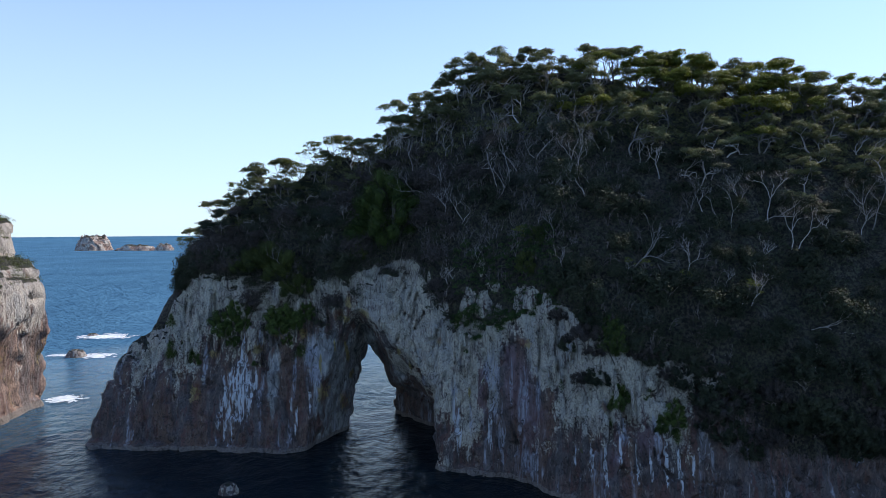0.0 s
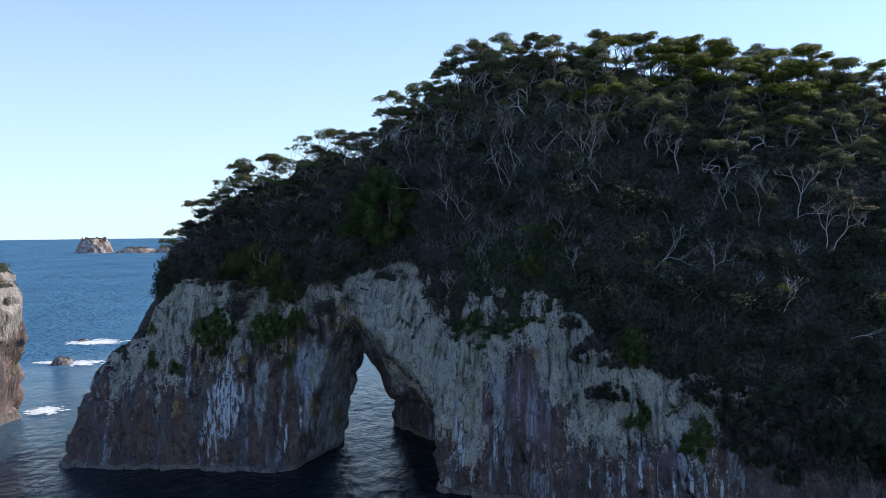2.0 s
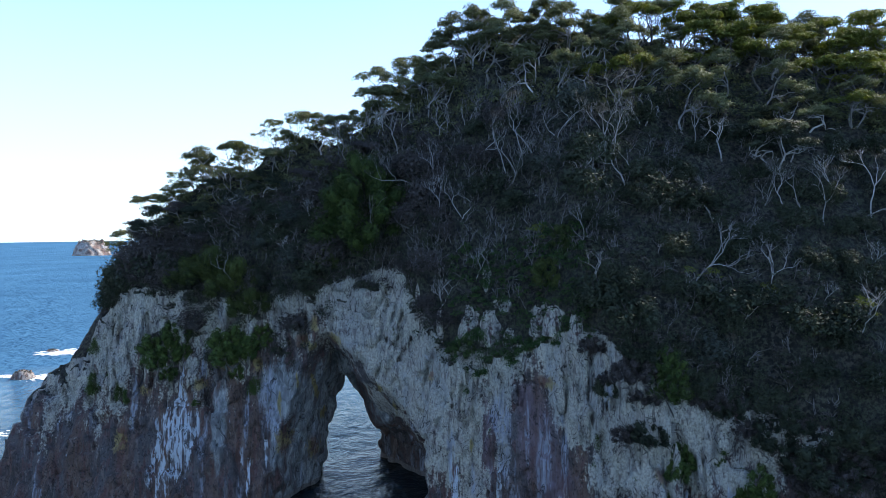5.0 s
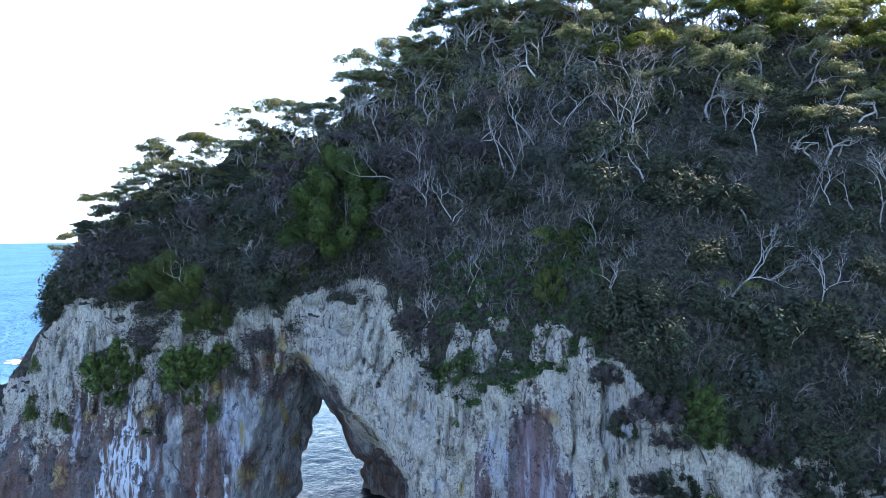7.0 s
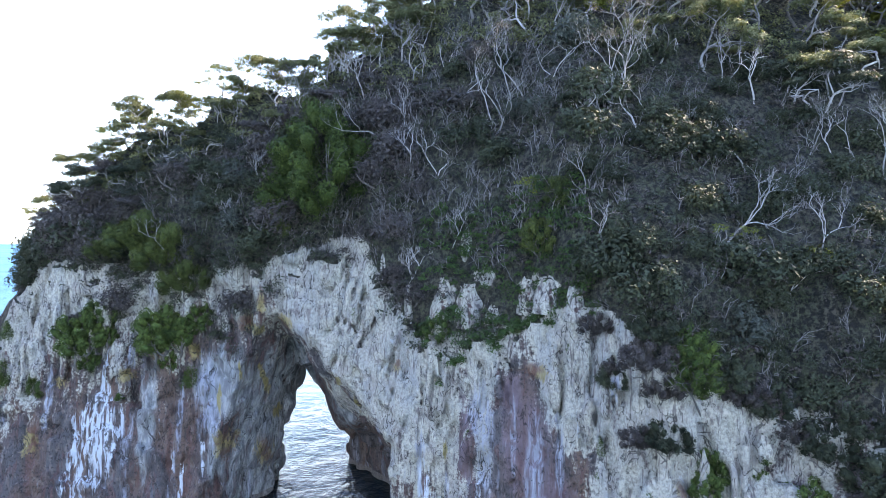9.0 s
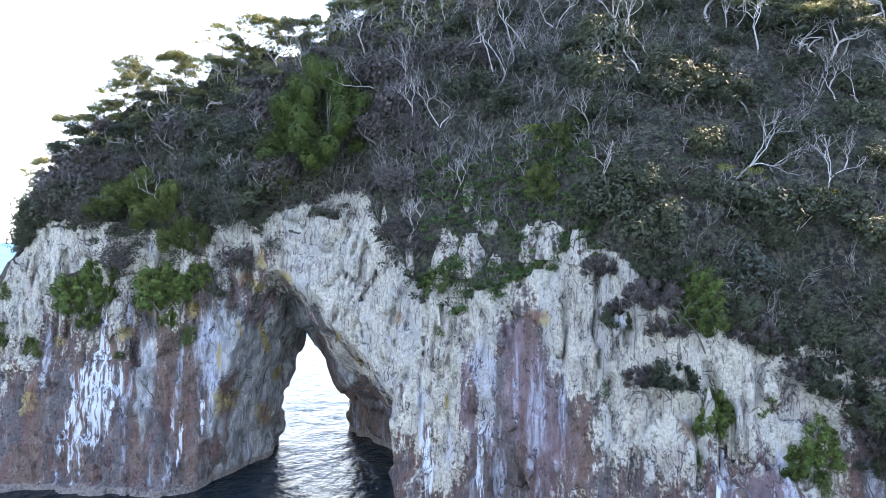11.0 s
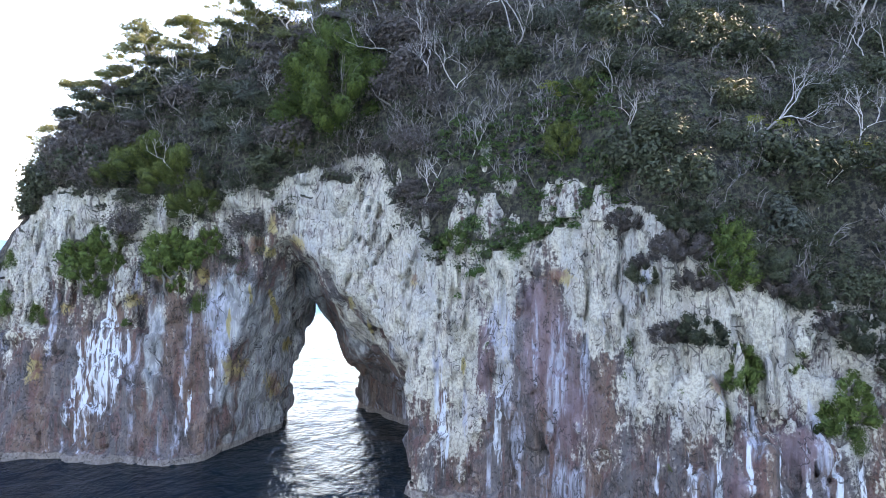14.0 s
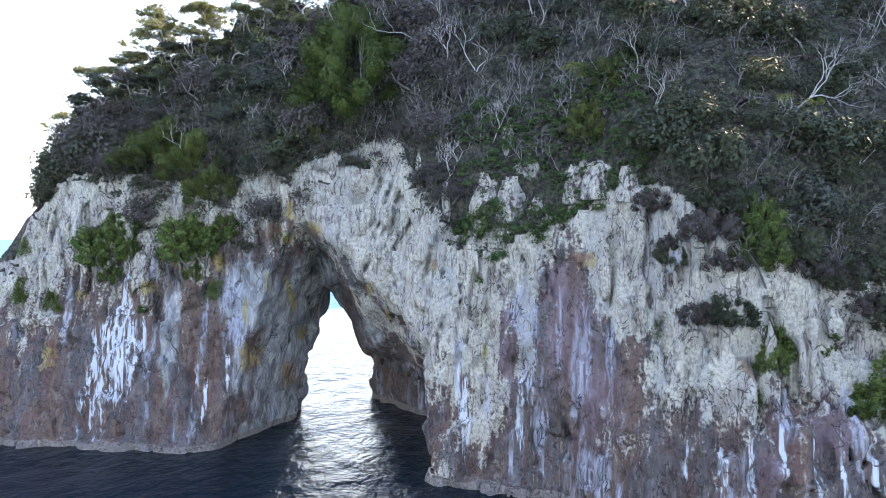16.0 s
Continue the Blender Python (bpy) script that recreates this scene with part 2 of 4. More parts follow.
LEAF_COVER = leaf_material("creeping_leaves", (0.025, 0.06, 0.02), (0.08, 0.14, 0.045), 0.2)
BARK_PALE = bark_material("pale_bark", (0.18, 0.165, 0.15), (0.46, 0.43, 0.395))
BARK_TWIG = bark_material("twig_bark", (0.10, 0.09, 0.085), (0.29, 0.265, 0.25))
BARK_DARK = bark_material("grey_bark", (0.07, 0.062, 0.055), (0.20, 0.18, 0.16))
SEA = water_material()
FOAM = foam_material()

# ---- noise and mesh helpers ----
LATTICE = np.random.RandomState(7).rand(64, 64, 64).astype(np.float32)


def vn(x, y, z):
    """Smooth value noise, 0 to 1."""
    x, y, z = np.broadcast_arrays(np.asarray(x, np.float32), np.asarray(y, np.float32), np.asarray(z, np.float32))
    xi, yi, zi = np.floor(x), np.floor(y), np.floor(z)
    fx, fy, fz = x - xi, y - yi, z - zi
    fx, fy, fz = (f * f * (3 - 2 * f) for f in (fx, fy, fz))
    i, j, k = xi.astype(np.int32), yi.astype(np.int32), zi.astype(np.int32)
    total = 0
    for a in (0, 1):
        for b in (0, 1):
            for c in (0, 1):
                w = (fx if a else 1 - fx) * (fy if b else 1 - fy) * (fz if c else 1 - fz)
                total = total + w * LATTICE[(i + a) & 63, (j + b) & 63, (k + c) & 63]
    return total


def smooth(v, low, high):
    u = np.clip((v - low) / (high - low), 0, 1)
    return u * u * (3 - 2 * u)


def mesh_from(name, verts, faces, shade_smooth=False):
    """A mesh from arrays of places and of three- or four-cornered faces."""
    verts, faces = np.asarray(verts, np.float32), np.asarray(faces, np.int32)
    me = bpy.data.meshes.new(name)
    k = faces.shape[1]
    me.vertices.add(len(verts))
    me.vertices.foreach_set("co", verts.ravel())
    me.loops.add(faces.size)
    me.loops.foreach_set("vertex_index", faces.ravel())
    me.polygons.add(len(faces))
    me.polygons.foreach_set("loop_start", np.arange(0, faces.size, k, dtype=np.int32))
    me.polygons.foreach_set("use_smooth", np.full(len(faces), shade_smooth))
    me.update(calc_edges=True)
    me.validate()
    return me


def part(name, me, material, parent=None, label=""):
    me.materials.clear()
    me.materials.append(material)
    ob = new(name, me)
    ob.parent = parent
    return tagged(ob, label) if label else ob


EDGES = [(a, b) for a in range(8) for b in range(a + 1, 8) if bin(a ^ b).count("1") == 1]


def surface_nets(f, origin, step):
    """The surface where the field f changes sign (inside is above 0), as four-cornered faces."""
    nx, ny, nz = f.shape
    s = f > 0
    count = np.zeros((nx - 1, ny - 1, nz - 1), np.int8)
    for c in range(8):
        a, b, d = c & 1, c >> 1 & 1, c >> 2
        count += s[a:nx - 1 + a, b:ny - 1 + b, d:nz - 1 + d]
    ci, cj, ck = np.nonzero((count > 0) & (count < 8))
    corner = [f[ci + (c & 1), cj + (c >> 1 & 1), ck + (c >> 2)] for c in range(8)]
    place, hits = np.zeros((len(ci), 3), np.float32), np.zeros(len(ci), np.float32)
    for a, b in EDGES:
        fa, fb = corner[a], corner[b]
        cross = (fa > 0) != (fb > 0)
        t = np.where(cross, fa / np.where(cross, fa - fb, 1), 0)
        pa = np.array([a & 1, a >> 1 & 1, a >> 2], np.float32)
        pb = np.array([b & 1, b >> 1 & 1, b >> 2], np.float32)
        place += np.where(cross[:, None], pa + t[:, None] * (pb - pa), 0)
        hits += cross
    verts = (place / hits[:, None] + np.stack([ci, cj, ck], 1)) * step + np.array(origin)
    index = np.full(count.shape, -1, np.int32)
    index[ci, cj, ck] = np.arange(len(ci))
    faces = []
    for axis in range(3):
        u, v = (axis + 1) % 3, (axis + 2) % 3
        lo, hi = [slice(None)] * 3, [slice(None)] * 3
        lo[axis], hi[axis] = slice(0, -1), slice(1, None)
        change = s[tuple(lo)] != s[tuple(hi)]
        p = np.stack(np.nonzero(change), 1)
        ok = (p[:, u] > 0) & (p[:, v] > 0) & (p[:, u] < f.shape[u] - 1) & (p[:, v] < f.shape[v] - 1)
        p = p[ok]
        quad = []
        for du, dv in ((0, 0), (1, 0), (1, 1), (0, 1)):
            q = p.copy()
            q[:, u] -= du
            q[:, v] -= dv
            quad.append(index[q[:, 0], q[:, 1], q[:, 2]])
        quad = np.stack(quad, 1)
        inside_first = s[p[:, 0], p[:, 1], p[:, 2]]
        quad[~inside_first] = quad[~inside_first][:, ::-1]
        faces.append(quad)
    return verts, np.concatenate(faces)


# ---- the island: plan and profile ----
def table(x, rows):
    xs, ys = zip(*rows)
    return np.interp(x, xs, ys)


BASE = [(-52, 92.0), (-47, 88.0), (-44, 87.0), (-36, 86.6), (-28, 86.0), (-21, 85.2), (-17.5, 85.8), (-10, 82.5), (-1.5, 78.0), (0, 77.6), (5, 76.0), (9, 74.2), (12, 70.8), (16, 66.8), (22, 65.5), (30, 64.0), (45, 62.0), (80, 58.0)]
LEAN_BACK = [(-48, 0.6), (-40, 0.46), (-36, 0.35), (-33, 0.27), (-28, 0.2), (-20, 0.14), (-15, 0.08), (-8, 0.2), (-4, 0.24), (-1, 0.16), (6, 0.1), (12, 0.08), (18, 0.16), (24, 0.27), (40, 0.35), (80, 0.5)]
RIM = [(-48, 10.0), (-45, 12.0), (-39, 14.5), (-37, 20.5), (-34, 22.0), (-28, 22.0), (-20, 20.8), (-15.5, 22.3), (-12.5, 21.6), (-11, 22.5), (-8, 23.5), (-3.6, 24.5), (-2.4, 22.0), (-0.5, 18.8), (0.8, 16.8), (4.6, 17.1), (8.1, 18.4), (10.4, 19.2), (12.8, 19.5), (13.8, 18.4), (14.8, 16.8), (16, 16.0), (18.1, 15.6), (21, 14.2), (25, 13.6), (32, 12.0), (45, 9.0), (80, 8.0)]
CREST_Y = [(-50, 100), (-40, 99), (-33, 95), (-16, 94), (4, 95), (20, 95.5), (60, 93), (80, 92)]
CREST_Z = [(-50, 12), (-43, 16.0), (-38, 22.5), (-34, 26.2), (-30, 31.4), (-24, 35), (-17, 38), (-13, 38.5), (-9, 39.6), (-7, 40.6), (-2, 44.2), (1, 47.6), (4, 49.8), (8, 50.2), (12, 50.6), (16, 51.4), (20, 51), (25, 50), (32, 49.6), (45, 47.4), (57, 45.6), (80, 44)]
BACK_Y = [(-52, 98), (-46, 103), (-36, 106), (-20, 108), (-11, 109), (0, 111), (20, 110), (80, 110)]
LEFT_X = [(-3, -48.5), (0, -47.8), (7.5, -46.2), (11.5, -45.2), (13.0, -44.5), (14.5, -41.8), (21, -40.2), (24, -39.5), (34, -35)]


def front_y(x, z):
    """Where the cliff's face stands at this height."""
    return table(x, BASE) + table(x, LEAN_BACK) * np.maximum(z, 0)


def rim_z(x):
    """The uneven upper edge of the bare rock."""
    return table(x, RIM) + 0.8 * (vn(np.asarray(x) * 0.55, 3.3, 0.5) - 0.5) + 0.5 * (vn(np.asarray(x) * 1.6, 8.3, 0.5) - 0.5)


def ground_z(x, y):
    """The height of the wooded ground above the cliff."""
    rim = rim_z(x)
    edge = front_y(x, rim)
    crest_y, crest_z = table(x, CREST_Y), table(x, CREST_Z)
    s = (y - edge) / (crest_y - edge)
    up = rim + (crest_z - rim) * np.clip(s, 0, 1) ** 0.65
    down = crest_z - np.clip(y - crest_y, 0, None) * 0.9
    return np.where(s < 1, up, down)


ROOF_MOUTH = [(-20, 20.0), (-11, 20.0), (-8, 16.6), (-4.2, 12.6), (-1, 9.0), (2, 6.0)]
ROOF_INNER = [(-20, 12.6), (-11, 12.6), (-9.3, 10.6), (-7.3, 5.8), (-5, 4.6), (-1, 3.6), (2, 3.0)]


def tunnel(x, y, z):
    """Above 0 inside the arched passage: a tall mouth, a low inner gap and a pocket behind the pillar."""
    t = np.clip((y - 84) / 12, 0, 1)
    roof = table(x, ROOF_MOUTH) * (1 - t) + table(x, ROOF_INNER) * t
    apex = 20.0 - 7.4 * t
    left0 = -18.0 + 3.9 * np.clip((y - 86) / 9, 0, 1) - 3.0 * np.clip((y - 99) / 8, 0, 1)
    left = left0 + (-11.4 - left0) * np.clip(z / apex, 0, 1) ** 1.7
    right = -0.8 - 6.9 * np.clip((y - 95) / 9, 0, 1)
    return np.minimum(np.minimum(x - left, right - x), (roof - z) * 0.7)


def smin(a, b, k):
    h = np.clip(0.5 + 0.5 * (b - a) / k, 0, 1)
    return b + (a - b) * h - k * h * (1 - h)


# lower limit of the cream lichen, along the cliff
LICHEN = [(-50, 10), (-39, 11), (-33, 11.2), (-28, 13.5), (-24.7, 14.5), (-21.3, 16.2), (-18, 15.8), (-13, 18.0), (-11.2, 17.5), (-8, 13), (-6.4, 11), (-1.5, 6.5), (-0.6, 4.4), (1.5, 4.6), (3.0, 7.5), (4.5, 12), (6, 14.2), (8, 15), (10, 14), (11.2, 9.5), (12.4, 7.2), (13.6, 5.8), (15.8, 7.2), (19.3, 8.5), (21.2, 9.2), (23.6, 10.5), (35, 13), (50, 13)]


def flutes(x, y, z):
    """Relief of the rock: buttresses, upright flutes and broken blocks, in metres."""
    lean = x - 0.25 * z * smooth(-np.abs(x + 3), -8, -2)
    ribs = 0.3 + 0.7 * smooth(z - table(x, LICHEN), -4, 1.5)
    calm = 0.35 + 0.65 * smooth(table(x, RIM) - z, 0.0, 4.0)
    d = 1.7 * (vn(lean * 0.21, y * 0.21, z * 0.07) - 0.5)
    d += 1.0 * calm * (vn(lean * 0.55 + 9, y * 0.55, z * 0.11) - 0.5)
    d -= 1.0 * ribs * calm * np.clip(1 - np.abs(vn(lean * 0.62 + 31, y * 0.62, z * 0.13) - 0.5) * 8, 0, 1)
    d -= 0.75 * ribs * calm * np.clip(1 - np.abs(vn(lean * 1.35 + 17, y * 1.35, z * 0.32) - 0.5) * 6, 0, 1)
    d -= 0.45 * np.clip(1 - np.abs(vn(lean * 0.5 + 0.12 * z + 3, y * 0.5, z * 0.42 + 5) - 0.5) * 14, 0, 1)
    d += 0.9 * (vn(x * 0.8 + 5, y * 0.8, z * 0.6) - 0.5)
    d += 0.75 * (vn(x * 1.7 + 3, y * 1.7, z * 1.0) - 0.5)
    d += 0.38 * (vn(x * 3.1 + 3, y * 3.1, z * 1.7) - 0.5)
    return d


def island_mesh(lo, hi, step):
    gx = np.arange(lo[0], hi[0], step, dtype=np.float32)[:, None, None]
    gy = np.arange(lo[1], hi[1], step, dtype=np.float32)[None, :, None]
    gz = np.arange(lo[2], hi[2], step, dtype=np.float32)[None, None, :]
    front = front_y(gx, gz).astype(np.float32)
    ground = ground_z(gx, gy).astype(np.float32)
    back = (table(gx, BACK_Y) - 0.25 * np.maximum(gz, 0)).astype(np.float32)
    back = np.maximum(back, table(gx, CREST_Y).astype(np.float32) + 1.5)
    side = gx - table(gz, LEFT_X).astype(np.float32) - 0.02 * np.abs(gy - 94) ** 1.5
    f = smin((gy - front).astype(np.float32), (ground - gz).astype(np.float32) * 0.75, np.float32(0.8))
    f = smin(f, back - gy, np.float32(1.0))
    f = smin(f, side.astype(np.float32), np.float32(1.2))
    f += 0.4 * smooth(-gz, -0.85, -0.45)
    i, j, k = np.nonzero(np.abs(f) < 2.6)
    f[i, j, k] += flutes(gx[i, 0, 0], gy[0, j, 0], gz[0, 0, k])
    box = (slice(int((-20 - lo[0]) / step), int((2 - lo[0]) / step)), slice(int((76 - lo[1]) / step), None), slice(0, int((24 - lo[2]) / step)))
    bx, by, bz = gx[box[0]], gy[:, box[1]], gz[:, :, box[2]]
    hole = tunnel(bx, by, bz).astype(np.float32)
    hole = hole + 1.2 * (vn(bx * 0.5, by * 0.4, bz * 0.4) - 0.5) + 0.9 * (vn(bx * 1.1 + 7, by * 1.0, bz * 0.7) - 0.5) + 0.5 * (vn(bx * 2.1 + 7, by * 1.6, bz * 1.6) - 0.5)
    f[box] = smin(f[box], -hole, np.float32(0.4))
    f[:, :, 0] = -1
    f[0], f[-1], f[:, 0], f[:, -1] = -1, -1, -1, -1
    v, q = surface_nets(f, lo, step)
    q = main_body(v, q)
    return v, q, v[q].mean(1)


def blob(x, z, cx, cz, rx, rz):
    return np.clip(1.25 - np.sqrt(((x - cx) / rx) ** 2 + ((z - cz) / rz) ** 2), 0, 1)


def paint(me, **channels):
    """Stores masks of the rock's stains, three to a colour layer."""
    for name, (r, g, b) in channels.items():
        layer = me.color_attributes.new(name, "FLOAT_COLOR", "POINT")
        data = np.ones((len(me.vertices), 4), np.float32)
        for c, v in enumerate((r, g, b)):
            data[:, c] = v
        layer.data.foreach_set("color", data.ravel())


def normals_of(me):
    n = np.empty(len(me.vertices) * 3, np.float32)
    me.vertices.foreach_get("normal", n)
    return n.reshape(-1, 3)


# white droppings and pale blue run-off: x, z, half-width, half-height
DROPPINGS = [(-27.4, 9.0, 1.0, 3.4), (-26.4, 7.2, 0.8, 4.2), (-27.2, 5.6, 0.55, 4.8), (-28.2, 6.4, 0.5, 5.0), (-29.2, 5.6, 0.6, 4.6), (-25.4, 7.6, 0.5, 3.6), (-28.7, 8.6, 1.2, 2.2), (-27.9, 12.4, 0.35, 3.2), (-20.1, 5.4, 0.22, 2.2), (-19.3, 3.8, 0.3, 2.2), (-17.6, 6.0, 0.2, 2.0), (1.5, 6.2, 0.55, 3.0), (1.7, 4.0, 0.4, 2.4), (3.4, 3.4, 0.28, 2.6), (5.3, 5.2, 0.35, 2.6), (13.9, 4.4, 0.4, 2.2), (15.0, 4.6, 0.22, 2.6), (16.3, 4.2, 0.24, 2.8), (17.7, 5.8, 0.25, 2.4), (19.3, 4.8, 0.2, 2.8), (20.7, 5.2, 0.18, 2.6), (22.2, 4.6, 0.28, 3.2), (23.6, 4.2, 0.25, 2.7), (24.8, 4.4, 0.2, 2.4)]
RUNOFF = [(5.6, 11.8, 1.2, 3.6), (5.8, 9.0, 0.7, 3.2), (9.0, 9.6, 0.75, 4.4), (8.6, 6.6, 0.4, 3.0), (10.3, 10.2, 0.35, 3.4), (7.6, 11.0, 0.3, 3.4), (6.6, 4.6, 0.6, 2.4), (9.4, 2.4, 1.6, 2.2), (-17.0, 11.0, 1.8, 5.0), (-19.6, 9.5, 0.35, 4.2), (-24.4, 14.0, 0.35, 3.0), (-23.6, 13.6, 0.25, 3.0), (-32, 11, 0.5, 3.5), (13.2, 15.4, 0.6, 1.6), (18, 7.5, 0.8, 2.4), (21.5, 7.0, 0.5, 3.0), (1.2, 8.6, 0.5, 3.4), (3.1, 6.0, 0.3, 3.4)]
OCHRE = [(-12.3, 19.3, 0.8, 1.9), (-13.6, 17.4, 1.4, 1.3), (-10.4, 17.6, 1.4, 1.2), (-16.0, 7.0, 0.9, 2.6), (-14.0, 4.6, 0.9, 2.8), (-21.6, 15.4, 1.3, 1.6), (-24.6, 12.8, 1.2, 1.0), (-31, 12, 1.6, 1.0), (-33, 7, 1.4, 2.2), (9.0, 15.6, 1.2, 1.0), (-18.6, 15.0, 1.0, 1.4), (-0.6, 15.0, 0.6, 1.0), (16.4, 10.0, 0.6, 0.8)]
# smooth plum-coloured panels, blue-grey seepage paled against the arch's shade, and yellow lichen
PLUM = [(4.6, 12.4, 1.0, 2.8), (8.4, 10.6, 2.0, 4.6), (9.6, 7.0, 1.7, 4.0), (7.6, 13.6, 1.0, 2.0), (4.2, 8.6, 0.7, 4.0), (13.0, 13.8, 0.6, 1.8), (20.4, 7.2, 1.4, 2.4), (23.4, 9.8, 1.2, 1.2), (17.0, 4.6, 0.8, 1.8)]
SEEP_LIFT = [(-15.6, 12.2, 3.2, 4.2), (-14.0, 9.0, 1.6, 4.0), (-16.6, 6.6, 1.0, 3.2), (-22.4, 9.0, 1.1, 5.6), (-6.2, 9.4, 1.6, 3.6)]
YELLOW_LICHEN = [(-13.1, 12.2, 0.3, 2.6), (-14.2, 13.6, 0.25, 1.4), (-4.4, 10.7, 0.35, 1.6), (-5.8, 13.0, 0.45, 1.2), (-13.2, 8.2, 0.35, 0.9), (-16.2, 11.0, 0.35, 1.8), (3.0, 9.0, 0.25, 1.0), (-12.6, 17.0, 0.5, 0.8)]


# bare pale rock showing through the growth above the rim
OUTCROPS = [(3.2, 20.4, 0.8, 1.1), (4.6, 20.0, 0.6, 0.8), (9.4, 21.3, 1.7, 0.8), (5.8, 21.8, 0.9, 0.7), (11.6, 19.6, 0.8, 0.6)]


def stain(me, x, y, z, nz):
    run = vn(x * 1.5, y * 0.4, z * 0.06)
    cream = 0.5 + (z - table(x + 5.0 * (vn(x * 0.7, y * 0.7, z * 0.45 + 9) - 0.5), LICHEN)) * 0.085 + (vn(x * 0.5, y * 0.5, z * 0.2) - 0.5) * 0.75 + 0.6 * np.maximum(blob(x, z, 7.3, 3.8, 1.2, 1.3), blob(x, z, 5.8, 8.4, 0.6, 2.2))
    # cream fades out deep inside the passage
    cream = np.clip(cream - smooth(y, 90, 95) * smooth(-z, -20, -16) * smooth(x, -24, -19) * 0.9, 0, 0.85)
    white, blue, ochre, plum, seep_lift, yellow = (np.zeros_like(x) for _ in range(6))
    for rows, out, across in ((DROPPINGS, white, x - 0.16 * (z - 6) * smooth(-x, 23, 25)), (RUNOFF, blue, x), (OCHRE, ochre, x), (PLUM, plum, x), (SEEP_LIFT, seep_lift, x), (YELLOW_LICHEN, yellow, x)):
        for row in rows:
            np.maximum(out, blob(across, z, *row), out=out)
    white *= smooth(run, 0.05, 0.3) * (0.62 + 0.38 * smooth(vn(x * 2.6 + 0.3 * z, y * 0.5, z * 0.12), 0.3, 0.6))
    blue = np.maximum(blue, 0.55 * smooth(run, 0.62, 0.75) * smooth(-z, -16, -8))
    # seepage spread over the mouth's wall, its pale tone offsetting the recess's shade
    seep_lift = np.maximum(seep_lift, 0.75 * smooth(y, 87, 89.5) * smooth(x, -19, -17) * smooth(-x, 8, 10) * smooth(-z, -18, -14))
    soil = smooth(nz, 0.42, 0.62) * smooth(z, 2.5, 5) * smooth(z - table(x, RIM), -3.5, -0.5)
    soil = np.maximum(soil, smooth(z - rim_z(x), 0.0, 1.2))
    soil = np.maximum(soil, smooth(x, 26, 36) * smooth(z, 4, 8))
    bare = np.zeros_like(x)
    for row in OUTCROPS:
        np.maximum(bare, blob(x, z, *row), out=bare)
    soil = soil * (1 - smooth(bare, 0.2, 0.6))
    tide = smooth(-z - 0.5 * vn(x * 0.7, y * 0.7, 0.5), -0.95, -0.6)
    paint(me, mask_a=(cream, white, ochre), mask_b=(soil, blue, tide), mask_c=(plum, seep_lift, yellow))


def main_body(v, q):
    """The faces of the largest connected piece."""
    label = np.arange(len(v))
    while True:
        low = label[q].min(1)
        fresh = label.copy()
        np.minimum.at(fresh, q.ravel(), np.repeat(low, 4))
        fresh = fresh[fresh]
        if (fresh == label).all():
            break
        label = fresh
    piece = label[q[:, 0]]
    names, counts = np.unique(piece, return_counts=True)
    return q[piece == names[counts.argmax()]]


def used_only(v, q):
    kept, back = np.unique(q, return_inverse=True)
    return v[kept], back.reshape(q.shape)


def rock_part(c, up, behind):
    """Which faces belong to the bare rock, up to this far above its rim and behind its front."""
    x, y, z = c.T
    passage = (x > -20) & (x < 1) & (z < 21)
    return (z < rim_z(x) + up) & ((y < front_y(x, z) + behind) | passage)


# bare rock, finely shaped, and the wooded ground above it
v, q, c = island_mesh((-53.0, 56.0, -1.0), (56.0, 113.0, 28.0), 0.22)
v, q = used_only(v, main_body(v, q[rock_part(c, 1.5, 12) & (c[:, 0] < 54)]))
whole = mesh_from("cliff", v, q, True)
faced = normals_of(whole)
ARCH = tagged(new("sea_arch"), "sheer cream and purple-brown sea cliff pierced by a natural arch", "sea arch")
c = v[q].mean(1)
share = np.select([c[:, 2] < 0.7, c[:, 0] < -17.5, ((c[:, 0] < -0.6) & (c[:, 2] < 12.5) & (c[:, 1] > 86)) | ((c[:, 0] > -1.2) & (c[:, 1] > front_y(c[:, 0], c[:, 2]) + 6)), c[:, 0] < -1.2, c[:, 0] < 13.5], [0, 1, 2, 3, 4], 5)
CLIFF_PARTS = []
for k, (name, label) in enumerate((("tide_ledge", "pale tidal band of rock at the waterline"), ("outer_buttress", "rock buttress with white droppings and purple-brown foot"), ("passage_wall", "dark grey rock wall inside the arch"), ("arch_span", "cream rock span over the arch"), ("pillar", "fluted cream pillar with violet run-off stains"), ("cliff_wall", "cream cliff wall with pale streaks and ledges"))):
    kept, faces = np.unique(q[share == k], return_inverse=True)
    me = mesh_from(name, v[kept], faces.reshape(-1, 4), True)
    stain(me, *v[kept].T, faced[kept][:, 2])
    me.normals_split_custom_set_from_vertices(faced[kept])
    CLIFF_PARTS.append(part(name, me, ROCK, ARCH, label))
v, q, c = island_mesh((-53.0, 52.0, -2.2), (80.0, 116.0, 56.0), 0.68)
v, q = used_only(v, q[~rock_part(c, 0.5, 10) | (c[:, 0] > 53)])
me = mesh_from("ground", v, q, True)
stain(me, *v.T, normals_of(me)[:, 2])
GROUND = part("ground", me, ROCK)
tagged(GROUND, "steep dark soil under the wood on the hill", "hillside", kind="structure")


